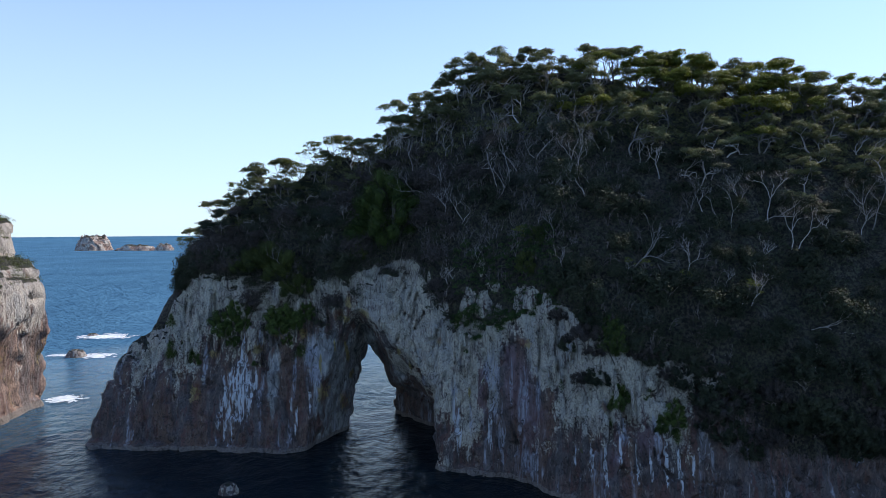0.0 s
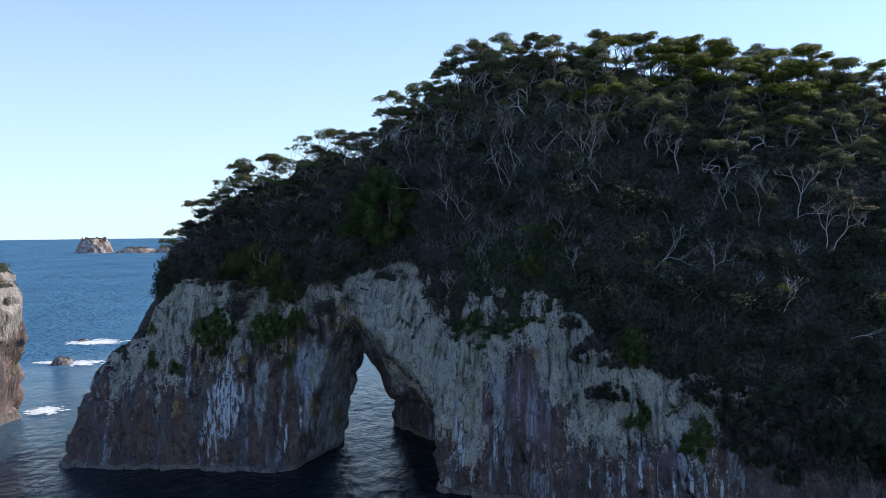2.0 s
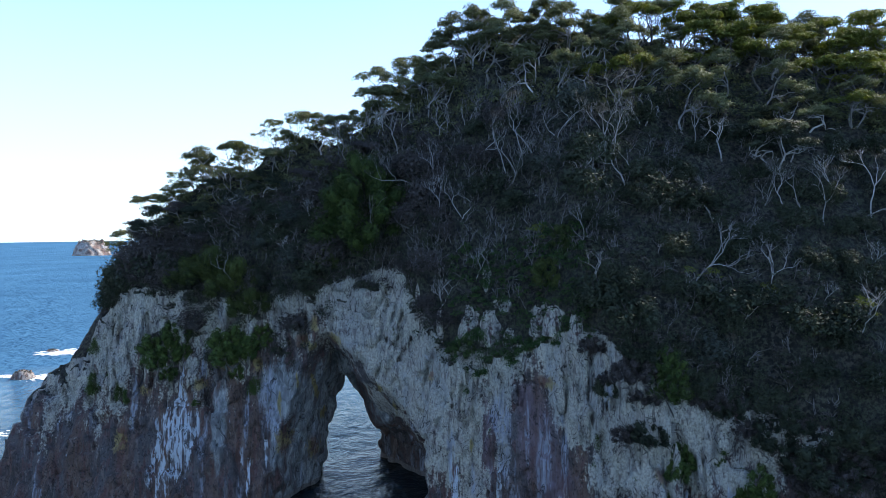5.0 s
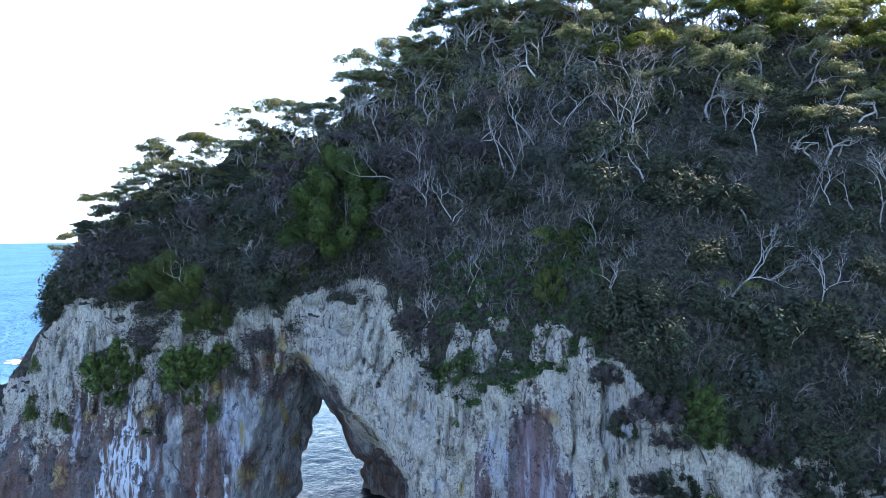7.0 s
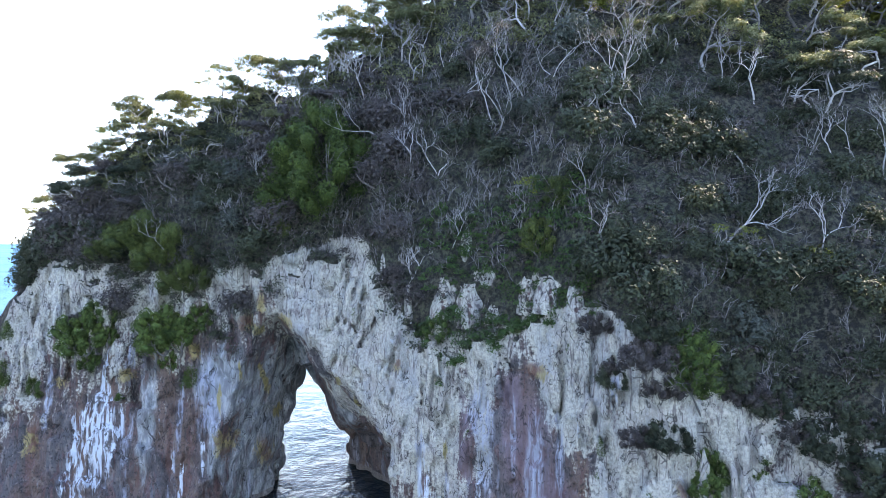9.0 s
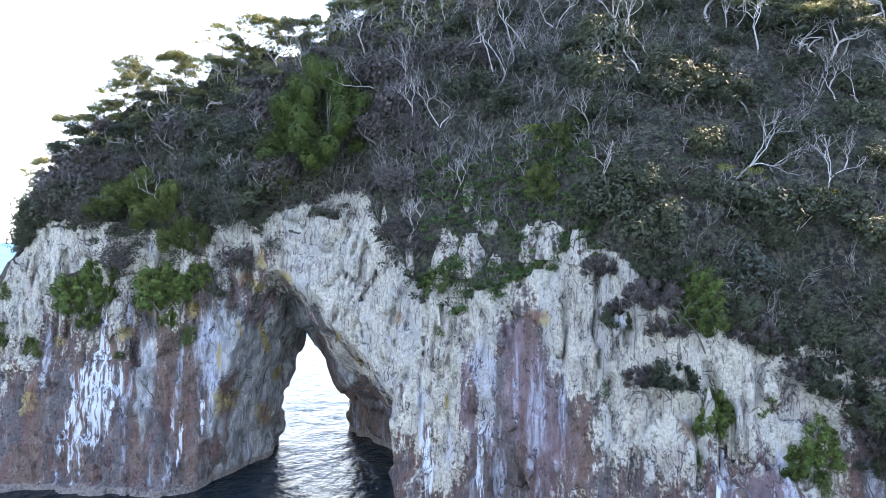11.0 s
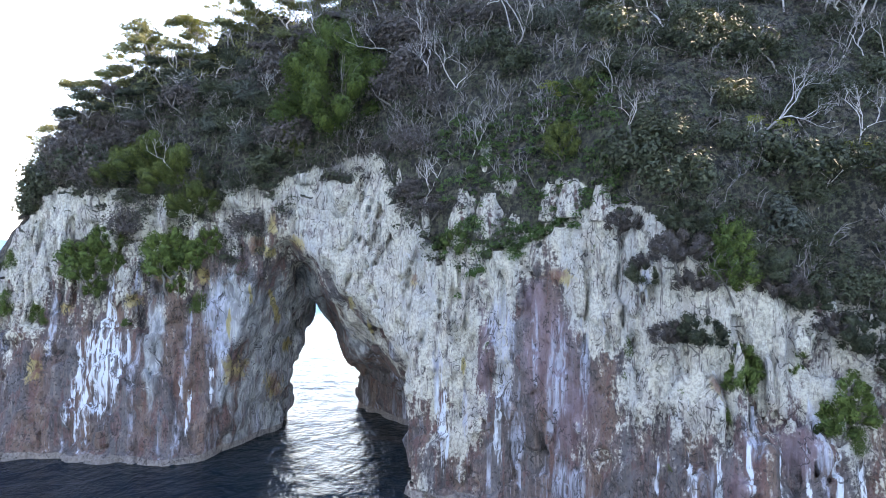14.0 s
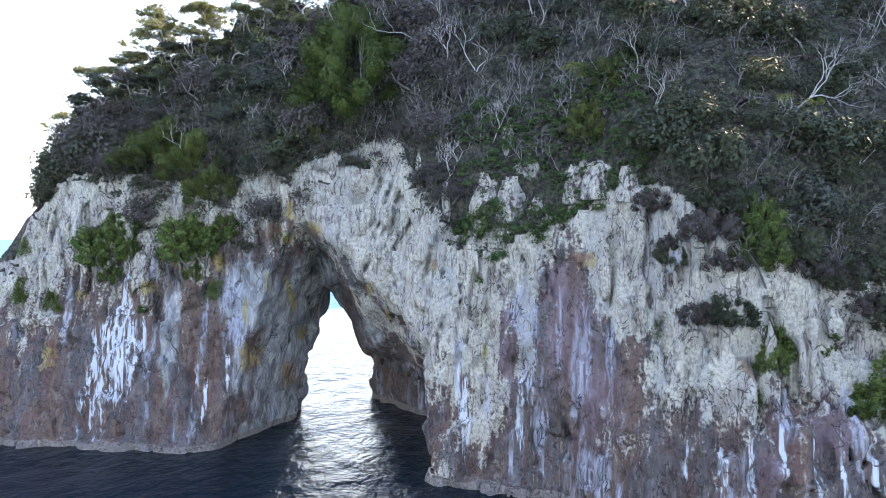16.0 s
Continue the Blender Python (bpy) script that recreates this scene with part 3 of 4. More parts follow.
# ---- the sea ----
def sea_mesh():
    """One round sheet; far out it lifts a little, so that its rim lies at the horizon."""
    rings = np.concatenate([[0.01], np.geomspace(30, 4700, 60)])
    turns = np.linspace(0, 2 * math.pi, 129)[:-1]
    r, a = np.meshgrid(rings, turns, indexing="ij")
    z = 25.0 * smooth(r, 900, 4700) ** 1.0
    verts = np.stack([r * np.cos(a), 60 + r * np.sin(a), z], -1).reshape(-1, 3)
    i, j = np.meshgrid(np.arange(len(rings) - 1), np.arange(128), indexing="ij")
    k = (j + 1) % 128
    faces = np.stack([i * 128 + j, (i + 1) * 128 + j, (i + 1) * 128 + k, i * 128 + k], -1).reshape(-1, 4)
    return mesh_from("water", verts, faces, True)


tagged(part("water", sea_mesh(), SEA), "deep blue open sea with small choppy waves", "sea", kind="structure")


# ---- the neighbouring headland, rocks and islets ----
def rock_field_mesh(lo, hi, step, inside):
    gx = np.arange(lo[0], hi[0], step, dtype=np.float32)[:, None, None]
    gy = np.arange(lo[1], hi[1], step, dtype=np.float32)[None, :, None]
    gz = np.arange(lo[2], hi[2], step, dtype=np.float32)[None, None, :]
    f = np.array(inside(gx, gy, gz), dtype=np.float32)
    f[:, :, 0] = -1
    f[0], f[-1], f[:, 0], f[:, -1], f[:, :, -1] = -1, -1, -1, -1, -1
    return surface_nets(f, lo, step)


HEAD_EDGE = [(-2, 65.4), (0, 66.0), (3, 67.0), (8, 66.8), (13, 65.6), (16, 65.2), (20, 65.4), (22.5, 66.4), (24, 67.6), (25, 69.6), (27, 69.4), (30, 70.4), (32, 73), (36, 78)]


def headland_inside(x, y, z):
    edge = -table(z, HEAD_EDGE).astype(np.float32)
    f = smin(edge - x, y - (82.0 + 0.12 * z), 1.5)
    f = smin(f, 112.5 - 0.1 * z - y, 1.5)
    f = smin(f, 33 - 0.12 * (x + 72) - z, 1.0)
    rough = 1.6 * (vn(x * 0.17, y * 0.17, z * 0.12) - 0.5) + 1.2 * (vn(x * 0.5 + 3, y * 0.5, z * 0.33) - 0.5) + 0.8 * (vn(x * 1.1, y * 1.1 + 5, z * 0.9) - 0.5)
    return f + rough - 0.7 * np.clip(1 - np.abs(vn(x * 0.4 + 31, y * 0.4, z * 0.3) - 0.5) * 9, 0, 1)


v, q = rock_field_mesh((-104, 79, -1.5), (-60, 117, 42), 0.56, headland_inside)
me = mesh_from("headland", v, q, True)
hx, hy, hz = v.T
hn = normals_of(me)[:, 2]
cream = np.clip(0.5 + (hz - 17) * 0.07 + (vn(hx * 0.4, hy * 0.4, hz * 0.12) - 0.5) * 1.3, 0, 1)
white = blob(hx + 0 * hy, hz, -64, 7, 0.5, 2.2)
ochre = np.clip(smooth(vn(hx * 0.3 + 4, hy * 0.3, hz * 0.1), 0.5, 0.8) * 0.8, 0, 1)
paint(me, mask_a=(cream, white, ochre), mask_b=(smooth(hn, 0.5, 0.7) * smooth(hz, 18, 21), 0.4 * smooth(vn(hx * 1.2, hy, hz * 0.05), 0.6, 0.8), smooth(-hz, -1.2, -0.8)))
tagged(part("headland", me, WARM_ROCK), "sunlit tan and rust-brown rock headland across the channel", "rock headland", kind="structure")


def islet(name, x, y, size, seed, label, material=WARM_ROCK, z=0.0, pale=0.0, deep=0.0, tide=1.0):
    """A rough rock standing in the sea: length, depth and height."""
    lx, ly, lz = size
    step = max(size) / (30 if max(size) > 4 else 16)

    def inside(gx, gy, gz):
        d = np.sqrt((gx / lx * 2) ** 2 + (gy / ly * 2) ** 2 + 0 * gz)
        top = lz * (1.35 - 1.25 * d ** 3) * (0.7 + 0.5 * vn(gx / lx * 4 + seed, gy / ly * 4, 0 * gz))
        k = 14 / max(size)
        return (np.minimum(top, lz) - gz) * 0.5 + lz * 0.22 * (vn(gx * k + seed, gy * k, gz * k * 0.7) - 0.5) + lz * 0.16 * (vn(gx * k * 2.3, gy * k * 2.3, gz * k * 1.6 + seed) - 0.5)

    v, q = rock_field_mesh((-lx * 0.8, -ly * 0.8, -max(3 * step, deep)), (lx * 0.8, ly * 0.8, lz * 1.6), step, inside)
    me = mesh_from(name, v, q, True)
    n = normals_of(me)[:, 2]
    s = 12 / max(size)
    paint(me, mask_a=(np.clip(vn(v[:, 0] * s + seed, v[:, 1] * s, v[:, 2] * s) * 1.1 - 0.1 + pale, 0, 1), 0, 0.3 * vn(v[:, 0] * s, v[:, 1] * s + seed, v[:, 2] * s)), mask_b=(smooth(n, 0.6, 0.85) * smooth(v[:, 2], lz * 0.72, lz * 0.85), 0, tide * smooth(-v[:, 2], -lz * 0.06, 0)))
    ob = part(name, me, material)
    ob.location = (x, y, z)
    return tagged(ob, label, "rock")


islet("rock_islet", -658, 1262, (66, 60, 27), 3.3, "steep grey-tan rock islet with a scrubby flat top")
islet("rock_islet", -562, 1225, (78, 34, 11), 8.1, "low jagged tan rock islet in the far sea")
islet("rock_islet", -512, 1230, (34, 26, 12), 5.7, "low jagged brown rock islet in the far sea")
islet("sea_rock", -85.5, 155, (4.6, 3.5, 1.5), 1.4, "small dark brown rock awash with white foam around it")
islet("sea_rock", -23.5, 72.0, (2.2, 1.8, 1.1), 6.2, "small dark boulder breaking the calm shaded water", ROCK)
islet("sea_rock", -99, 188, (3.0, 2.4, 0.6), 2.9, "low dark rock awash in the foam")


def foam_patch(x, y, lx, ly, seed):
    """Broken water: many small ragged flakes of froth."""
    r = np.random.RandomState(seed)
    verts, faces = [], []
    for _ in range(320):
        u, w = r.normal(0, 0.36), r.normal(0, 0.33)
        cx, cy, s = u * lx, w * ly, r.uniform(0.2, 0.8) * min(lx, ly) * 0.14
        a0, n = r.uniform(0, 6.3), 7
        k = len(verts)
        for i in range(n):
            rad = s * r.uniform(0.5, 1.2)
            verts.append((cx + 1.7 * rad * math.cos(a0 + i * 6.283 / n), cy + rad * math.sin(a0 + i * 6.283 / n), 0.03 + 0.03 * r.rand()))
        verts.append((cx, cy, 0.07 + 0.08 * r.rand()))
        faces += [(k + i, k + (i + 1) % n, k + n) for i in range(n)]
    ob = part("foam", mesh_from("foam", verts, faces), FOAM)
    ob.location = (x, y, 0)
    return tagged(ob, "patch of white foam where a swell breaks over a rock", "foam", kind="stuff")


foam_patch(-95, 186, 8, 6, 1)
foam_patch(-81.5, 156, 4.6, 4.0, 2)
foam_patch(-90.5, 157, 3, 2.0, 3)
foam_patch(-65.5, 114.5, 3.2, 3.4, 4)


# ---- plants ----
def unit(v):
    return v / np.maximum(np.linalg.norm(v, axis=-1, keepdims=True), 1e-6)


# the form of a lobe of close-set leaves: rings from its foot to its tip
RING = np.arange(7) * 2 * math.pi / 7
BODY = np.concatenate([np.stack([w * np.cos(RING + h), w * np.sin(RING + h), np.full(7, h)], 1) for h, w in ((-0.9, 0.35), (-0.4, 0.85), (0.15, 1.0), (0.65, 0.72), (0.95, 0.25))])
BODY_FACES = np.array([t for i in range(4) for j in range(7) for t in ((i * 7 + j, i * 7 + (j + 1) % 7, i * 7 + 7 + (j + 1) % 7), (i * 7 + j, i * 7 + 7 + (j + 1) % 7, i * 7 + 7 + j))])


class Plant:
    """Collects the wood and the leaves of one plant."""

    def __init__(self, seed):
        self.r = np.random.RandomState(seed)
        self.wv, self.wf, self.count = [], [], 0
        self.leaves = []
        self.bodies = []
        self.tips = []

    def tube(self, pts, radii, sides):
        pts = np.asarray(pts, float)
        d = unit(np.gradient(pts, axis=0))
        ref = np.array([0.3, 0.9, 0.1])
        u = unit(np.cross(d, ref))
        w = np.cross(d, u)
        a = np.arange(sides) * 2 * math.pi / sides
        ring = pts[:, None] + np.asarray(radii)[:, None, None] * (np.cos(a)[None, :, None] * u[:, None] + np.sin(a)[None, :, None] * w[:, None])
        k, n = self.count, len(pts)
        self.wv.append(ring.reshape(-1, 3))
        for i in range(n - 1):
            for j in range(sides):
                j2 = (j + 1) % sides
                self.wf.append((k + i * sides + j, k + i * sides + j2, k + (i + 1) * sides + j2, k + (i + 1) * sides + j))
        self.count += n * sides

    def grow(self, pos, way, length, radius, depth, deepest, spread=0.75, rise=0.25, fork=(2, 4), wriggle=0.22, shrink=0.72):
        """A crooked limb that forks until the twigs are reached."""
        n = 4 if depth < 2 else 3 if depth < 4 else 2
        pts, d, p = [pos], way, np.array(pos, float)
        for _ in range(n):
            d = unit(d + self.r.normal(0, wriggle, 3) + np.array([0, 0, rise * 0.12]))
            p = p + d * length / n
            pts.append(p)
        end = radius * (0.66 if depth < deepest else 0.4)
        self.tube(pts, np.linspace(radius, end, n + 1), 6 if depth == 0 else 5 if depth == 1 else 4 if depth == 2 else 3)
        if depth >= deepest:
            self.tips.append(p)
            return
        if depth >= deepest - 1:
            self.tips.append(p)
        for _ in range(self.r.randint(fork[0], fork[1])):
            side = unit(self.r.normal(0, 1, 3) * np.array([1, 1, 0.45]))
            nd = unit(d * (1 - spread * 0.5) + side * spread + np.array([0, 0, rise]))
            self.grow(p, nd, length * shrink * self.r.uniform(0.75, 1.2), end * 0.89, depth + 1, deepest, spread, rise, fork, wriggle, shrink)

    def clump(self, centre, size, n, leaf, up=0.5, whole=False, slim=0.5):
        """A cushion of leaves, densest at its skin; size is its three half-lengths."""
        r = self.r
        d = unit(r.normal(0, 1, (n, 3)))
        if not whole:
            d[:, 2] = np.where(d[:, 2] < -0.3, -d[:, 2] * 0.6, d[:, 2])
        p = d * r.uniform(0.68, 1.1, (n, 1)) * np.asarray(size) + centre
        normal = unit(d + r.normal(0, 0.4, (n, 3)) + np.array([0, 0, up * 0.8]))
        u = unit(np.cross(normal, r.normal(0, 1, (n, 3))))
        w = np.cross(normal, u)
        s = leaf * r.uniform(0.6, 1.4, (n, 1))
        self.leaves.append(np.stack([p - u * s, p + u * s * 0.6 - w * s * slim, p + u * s * 0.6 + w * s * slim], 1))

    def wood_mesh(self):
        return mesh_from("trunk", np.concatenate(self.wv), self.wf, True)

    def leaf_mesh(self):
        v = np.concatenate(self.leaves).reshape(-1, 3)
        f = np.arange(len(v)).reshape(-1, 3)
        for body in self.bodies:
            f = np.concatenate([f, BODY_FACES + len(v)])
            v = np.concatenate([v, body])
        return mesh_from("crown", v, f, True)


def finish_plant(p, name, bark, leaf, label, category, group=""):
    root = new(name)
    root.empty_display_size = 0.5
    if p.wv:
        part("trunk", p.wood_mesh(), bark, root)
    if p.leaves:
        part("crown", p.leaf_mesh(), leaf, root)
    return tagged(root, label, category, group)


def canopy_tree(seed, leaf, label, height=6.5, leaves=3600, bark=BARK_DARK, group="coastal trees on the hill"):
    """A wind-shaped coastal tree: crooked forking limbs under an umbrella of many small flat cushions of leaves."""
    p = Plant(seed)
    for _ in range(p.r.randint(1, 3)):
        lean = p.r.normal(0, 0.25, 2)
        p.grow(np.array([*p.r.normal(0, 0.15, 2), -0.6]), unit(np.array([*lean, 1.0])), height * 0.4, height * 0.021, 0, 4, 0.85, 0.2, (2, 4), 0.26, 0.64)
    tips = np.array(p.tips)
    reach = np.hypot(tips[:, 0], tips[:, 1])
    over = tips[:, 2] / tips[:, 2].max() + 0.25 * reach / reach.max()
    keep = tips[np.argsort(-over)[:38]]
    for c in keep:
        s = p.r.uniform(0.5, 1.05)
        p.clump(c + np.array([0, 0, 0.1]), (s, s, s * 0.5), leaves // len(keep), 0.13, 0.6)
    return finish_plant(p, "tree", bark, leaf, label, "tree", group)


def slender_tree(seed, leaf, label, height=7.0, leaves=620, stems=(1, 3)):
    """A tree drawn up by its neighbours: long crooked pale stems, a haze of upswept twigs and few leaves."""
    p = Plant(seed)
    for _ in range(p.r.randint(*stems)):
        lean = p.r.normal(0, 0.22, 2)
        p.grow(np.array([*p.r.normal(0, 0.4, 2), -0.6]), unit(np.array([*lean, 1.0])), height * 0.44, height * 0.0115, 0, 5, 0.52, 0.34, (2, 3 + p.r.randint(2)), 0.24, 0.62)
    tips = np.array(p.tips)
    keep = tips[p.r.permutation(len(tips))][:40]
    for c in keep:
        s = p.r.uniform(0.25, 0.55)
        p.clump(c, (s, s, s * 0.7), leaves // len(keep), 0.085, 0.3, True, 0.45)
    return finish_plant(p, "slender_tree", BARK_PALE, leaf, label, "tree", "slender trees on the slope")


def open_tree(seed, leaf, label, height=5.5):
    """A thin tree on the windy edge: several bare pale stems with tufts of leaves at the top alone."""
    p = Plant(seed)
    for _ in range(p.r.randint(2, 4)):
        lean = p.r.normal(0, 0.25, 2)
        p.grow(np.array([*p.r.normal(0, 0.1, 2), -0.6]), unit(np.array([*lean, 1.0])), height * 0.5, height * 0.012, 0, 4, 0.65, 0.3, (2, 4), 0.24, 0.6)
    tips = np.array(p.tips)
    keep = tips[np.argsort(tips[:, 2])[len(tips) // 2:]]
    keep = keep[p.r.permutation(len(keep))][:30]
    for c in keep:
        s = p.r.uniform(0.35, 0.75)
        p.clump(c, (s, s, s * 0.6), 56, 0.105, 0.5, False, 0.45)
    return finish_plant(p, "open_tree", BARK_TWIG, leaf, label, "tree", "thin trees along the skyline")


def bare_tree(seed, label, height=5.0, bark=BARK_PALE, lean=0.25, leaf=None, forks=5, spread=0.5):
    """A leafless crooked tree with fine grey twigs."""
    p = Plant(seed)
    p.grow(np.array([0, 0, -0.5]), unit(np.array([p.r.normal(0, lean), p.r.normal(0, lean), 1.0])), height * 0.42, height * 0.0155, 0, forks, spread, 0.34, (2, 4), 0.26, 0.68)
    if leaf:
        for c in p.tips[::3]:
            p.clump(np.array(c), (0.3, 0.3, 0.22), 14, 0.085, 0.5, False, 0.45)
    return finish_plant(p, "bare_tree", bark, leaf, label, "bare tree", "bare trees on the slope")


def mound_shrub(seed, leaf, label, size, leaves=2200, cushions=26, leaf_size=0.15):
    """A dense shrub of many small cushions over a rounded body."""
    p = Plant(seed)
    for _ in range(3):
        p.grow(np.array([0, 0, -0.4]), unit(np.array([*p.r.normal(0, 0.5, 2), 1.0])), size[2] * 0.7, 0.06, 0, 1, 0.7, 0.3)
    for _ in range(cushions):
        d = unit(p.r.normal(0, 1, 3))
        d[2] = abs(d[2]) - 0.25
        c = d * np.array(size) * p.r.uniform(0.45, 0.95) + np.array([0, 0, size[2] * 0.25])
        s = p.r.uniform(0.3, 0.5) * min(size)
        p.clump(c, (s, s, s * 0.9), leaves // cushions, leaf_size, 0.3, True, 0.45)
    return finish_plant(p, "shrub", BARK_DARK, leaf, label, "shrub", "shrubs on the cliff and slope")


def upright_shrub(seed, leaf, label, size, leaves=2400, plumes=34):
    """A feathery conical shrub: upswept plumes of fine leaves."""
    p = Plant(seed)
    p.grow(np.array([0, 0, -0.4]), np.array([0, 0, 1.0]), size[2] * 0.7, 0.09, 0, 1, 0.5, 0.5)
    for _ in range(plumes):
        h = p.r.uniform(0.05, 0.95) ** 1.2
        a = p.r.uniform(0, 6.283)
        rad = (1 - h) ** 0.7 * p.r.uniform(0.35, 1.0)
        c = np.array([math.cos(a) * rad * size[0], math.sin(a) * rad * size[1], h * size[2]])
        p.clump(c, (0.36, 0.36, 0.62), leaves // plumes, 0.11, 0.5, True, 0.35)
    return finish_plant(p, "upright_shrub", BARK_DARK, leaf, label, "shrub", "feathery shrubs")


def lobed_bush(seed, leaf, label, size, lobes, leaves=110, lobe=0.85, leaf_size=0.1):
    """A big bush of upswept rounded lobes of fine leaves over a hollow rounded body; it stands on its base."""
    p = Plant(seed)
    r = p.r
    for _ in range(4):
        p.grow(np.array([0, 0, -0.5]), unit(np.array([*r.normal(0, 0.45, 2), 1.0])), size[2] * 0.8, 0.08, 0, 2, 0.7, 0.3)
    size = np.array(size)
    p.clump(np.array([0, 0, size[2] * 0.8]), size * 0.5, lobes * 14, 0.2, 0.0, True)
    for i in range(lobes):
        h = 1.0 - 1.5 * (i + 0.5) / lobes
        turn = i * 2.39996 + r.normal(0, 0.25)
        d = np.array([math.cos(turn) * math.sqrt(1 - h * h), math.sin(turn) * math.sqrt(1 - h * h), h])
        base = d * size * r.uniform(0.72, 1.02) + np.array([0, 0, size[2] * 0.8])
        axis = unit(d * np.array([1, 1, 0.6]) + np.array([0, 0, 0.8]) + r.normal(0, 0.18, 3))
        long = lobe * r.uniform(0.7, 1.4)
        across = unit(np.cross(axis, np.array([0.3, 0.8, 0.2])))
        shape = BODY * r.uniform(0.7, 1.15, (len(BODY), 1)) * (long * 0.25, long * 0.25, long * 0.42)
        p.bodies.append(shape @ np.stack([across, np.cross(axis, across), axis]) + base + axis * long * 0.48)
        t = r.uniform(0.0, 1.0, (leaves, 1)) ** 0.8
        side = unit(np.cross(axis, r.normal(0, 1, (leaves, 3))))
        wide = long * 0.33 * np.sqrt(np.clip(1.0 - np.abs(t * 1.6 - 0.6) ** 2.2, 0.03, 1))
        at = base + axis * t * long + side * wide * r.uniform(0.85, 1.05, (leaves, 1))
        way = unit(side * (t - 0.2) + axis * (1.1 - t) + r.normal(0, 0.25, (leaves, 3)))
        flat = unit(np.cross(way, side + axis * t + r.normal(0, 0.3, (leaves, 3))))
        s = leaf_size * r.uniform(0.6, 1.4, (leaves, 1))
        p.leaves.append(np.stack([at - flat * s * 0.4, at + flat * s * 0.4, at + way * s * 1.2], 1))
    return finish_plant(p, "lobed_bush", BARK_DARK, leaf, label, "bush", "big bushes along the cliff edge")


RNG = np.random.RandomState(21)
bpy.context.view_layer.update()


def meet(targets, start, way):
    """The first place where a ray meets one of these objects."""
    found = None
    for ob in targets:
        hit, place, _, _ = ob.ray_cast(Vector(start), Vector(way))
        if hit and (found is None or (place - Vector(start)).length < (found - Vector(start)).length):
            found = place.copy()
    return found


def on_ground(x, y):
    """The height of the wooded slope straight below."""
    p = meet([GROUND], (x, y, 90), (0, 0, -1)) or meet(CLIFF_PARTS, (x, y, 90), (0, 0, -1))
    return p.z if p else float(ground_z(x, y))


def on_face(x, z):
    """Where the cliff's face stands at this height."""
    p = meet(CLIFF_PARTS, (x, 40, z), (0, 1, 0))
    return p.y if p else float(front_y(x, z))


used = []


def plant(proto, x, y, z, scale=1.0, turn=None, tilt=(0, 0)):
    """Sets the first of a kind itself, then copies of it."""
    turn = RNG.uniform(0, 360) if turn is None else turn
    m = pose(x, y, z, tilt[0], tilt[1], turn) @ Matrix.Scale(scale, 4)
    if proto in used:
        return copy_thing(proto, m)
    used.append(proto)
    base = proto
    base.matrix_basis = m
    return base


CANOPY = [canopy_tree(s, LEAF_CANOPY, "wind-shaped coastal tree with flat layered dark olive crown", h, 3600, BARK_PALE) for s, h in ((1, 6.5), (2, 7.2), (3, 6.0), (4, 6.8), (5, 5.6))]
YELLOW = [canopy_tree(s, LEAF_YELLOW, "coastal tree with a sunlit yellow-green layered crown", h) for s, h in ((11, 6.5), (12, 6.0))]
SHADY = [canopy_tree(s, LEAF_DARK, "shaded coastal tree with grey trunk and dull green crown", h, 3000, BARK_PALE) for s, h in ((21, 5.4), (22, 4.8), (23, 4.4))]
PURPLE = [canopy_tree(s, LEAF_BROWN, "wind-clipped tree with a dense purple-brown twiggy crown", h, 3000, BARK_PALE) for s, h in ((24, 4.6), (25, 4.0))]
SLENDER = [slender_tree(s, m, "slender tree with long pale grey stems and thin twiggy crown", h) for s, m, h in ((51, LEAF_DARK, 7.2), (52, LEAF_BROWN, 6.4), (53, LEAF_GREY, 5.8), (54, LEAF_BROWN, 6.8))]
BARE = [bare_tree(s, "leafless crooked tree with pale grey trunk and twigs", h) for s, h in ((31, 5.5), (32, 4.6), (33, 5.0))]
SHRUB_BRIGHT = [upright_shrub(s, LEAF_BRIGHT, "bright green leafy shrub rooted on the cliff", (1.1, 0.8, 1.9), 2600, 40) for s in (43, 44)] + [mound_shrub(58, LEAF_BRIGHT, "bright green shrub rooted on the cliff", (1.0, 0.8, 1.2), 2400, 36, 0.1)]
PLUME = lobed_bush(46, LEAF_FEATHER, "big rounded feathery bright green bush above the arch", (3.2, 2.2, 4.8), 50, 760, 1.9, 0.12)
OLIVE_BUSH = lobed_bush(47, LEAF_OLIVE, "dense mounded olive-green bush over the cliff edge", (2.3, 1.6, 1.7), 26, 520, 1.5, 0.11)
FEATHER = [lobed_bush(s, LEAF_OLIVE, "feathery upright olive-green bush on the rim", (1.6, 1.2, 1.8), 22, 340, 1.25, 0.105) for s in (67,)]
CLIFF_BUSH = [lobed_bush(s, LEAF_BRIGHT, "green leafy bush hanging on the cliff face", (0.75, 0.5, 0.9), 24, 150, 0.55, 0.075) for s in (63, 64)]
DARK_BUSH = [lobed_bush(s, m, l, (1.3, 0.9, 0.9), 34, 130, 0.7, 0.085) for s, m, l in ((65, LEAF_DARK, "dark green wind-clipped bush on the cliff rim"), (66, LEAF_BROWN, "brown twiggy wind-clipped bush on the cliff rim"))]
OPEN = [open_tree(s, LEAF_SUNLIT, "thin see-through tree with bare stems and small tufted crown", h) for s, h in ((68, 5.6), (69, 5.0), (70, 6.0))]


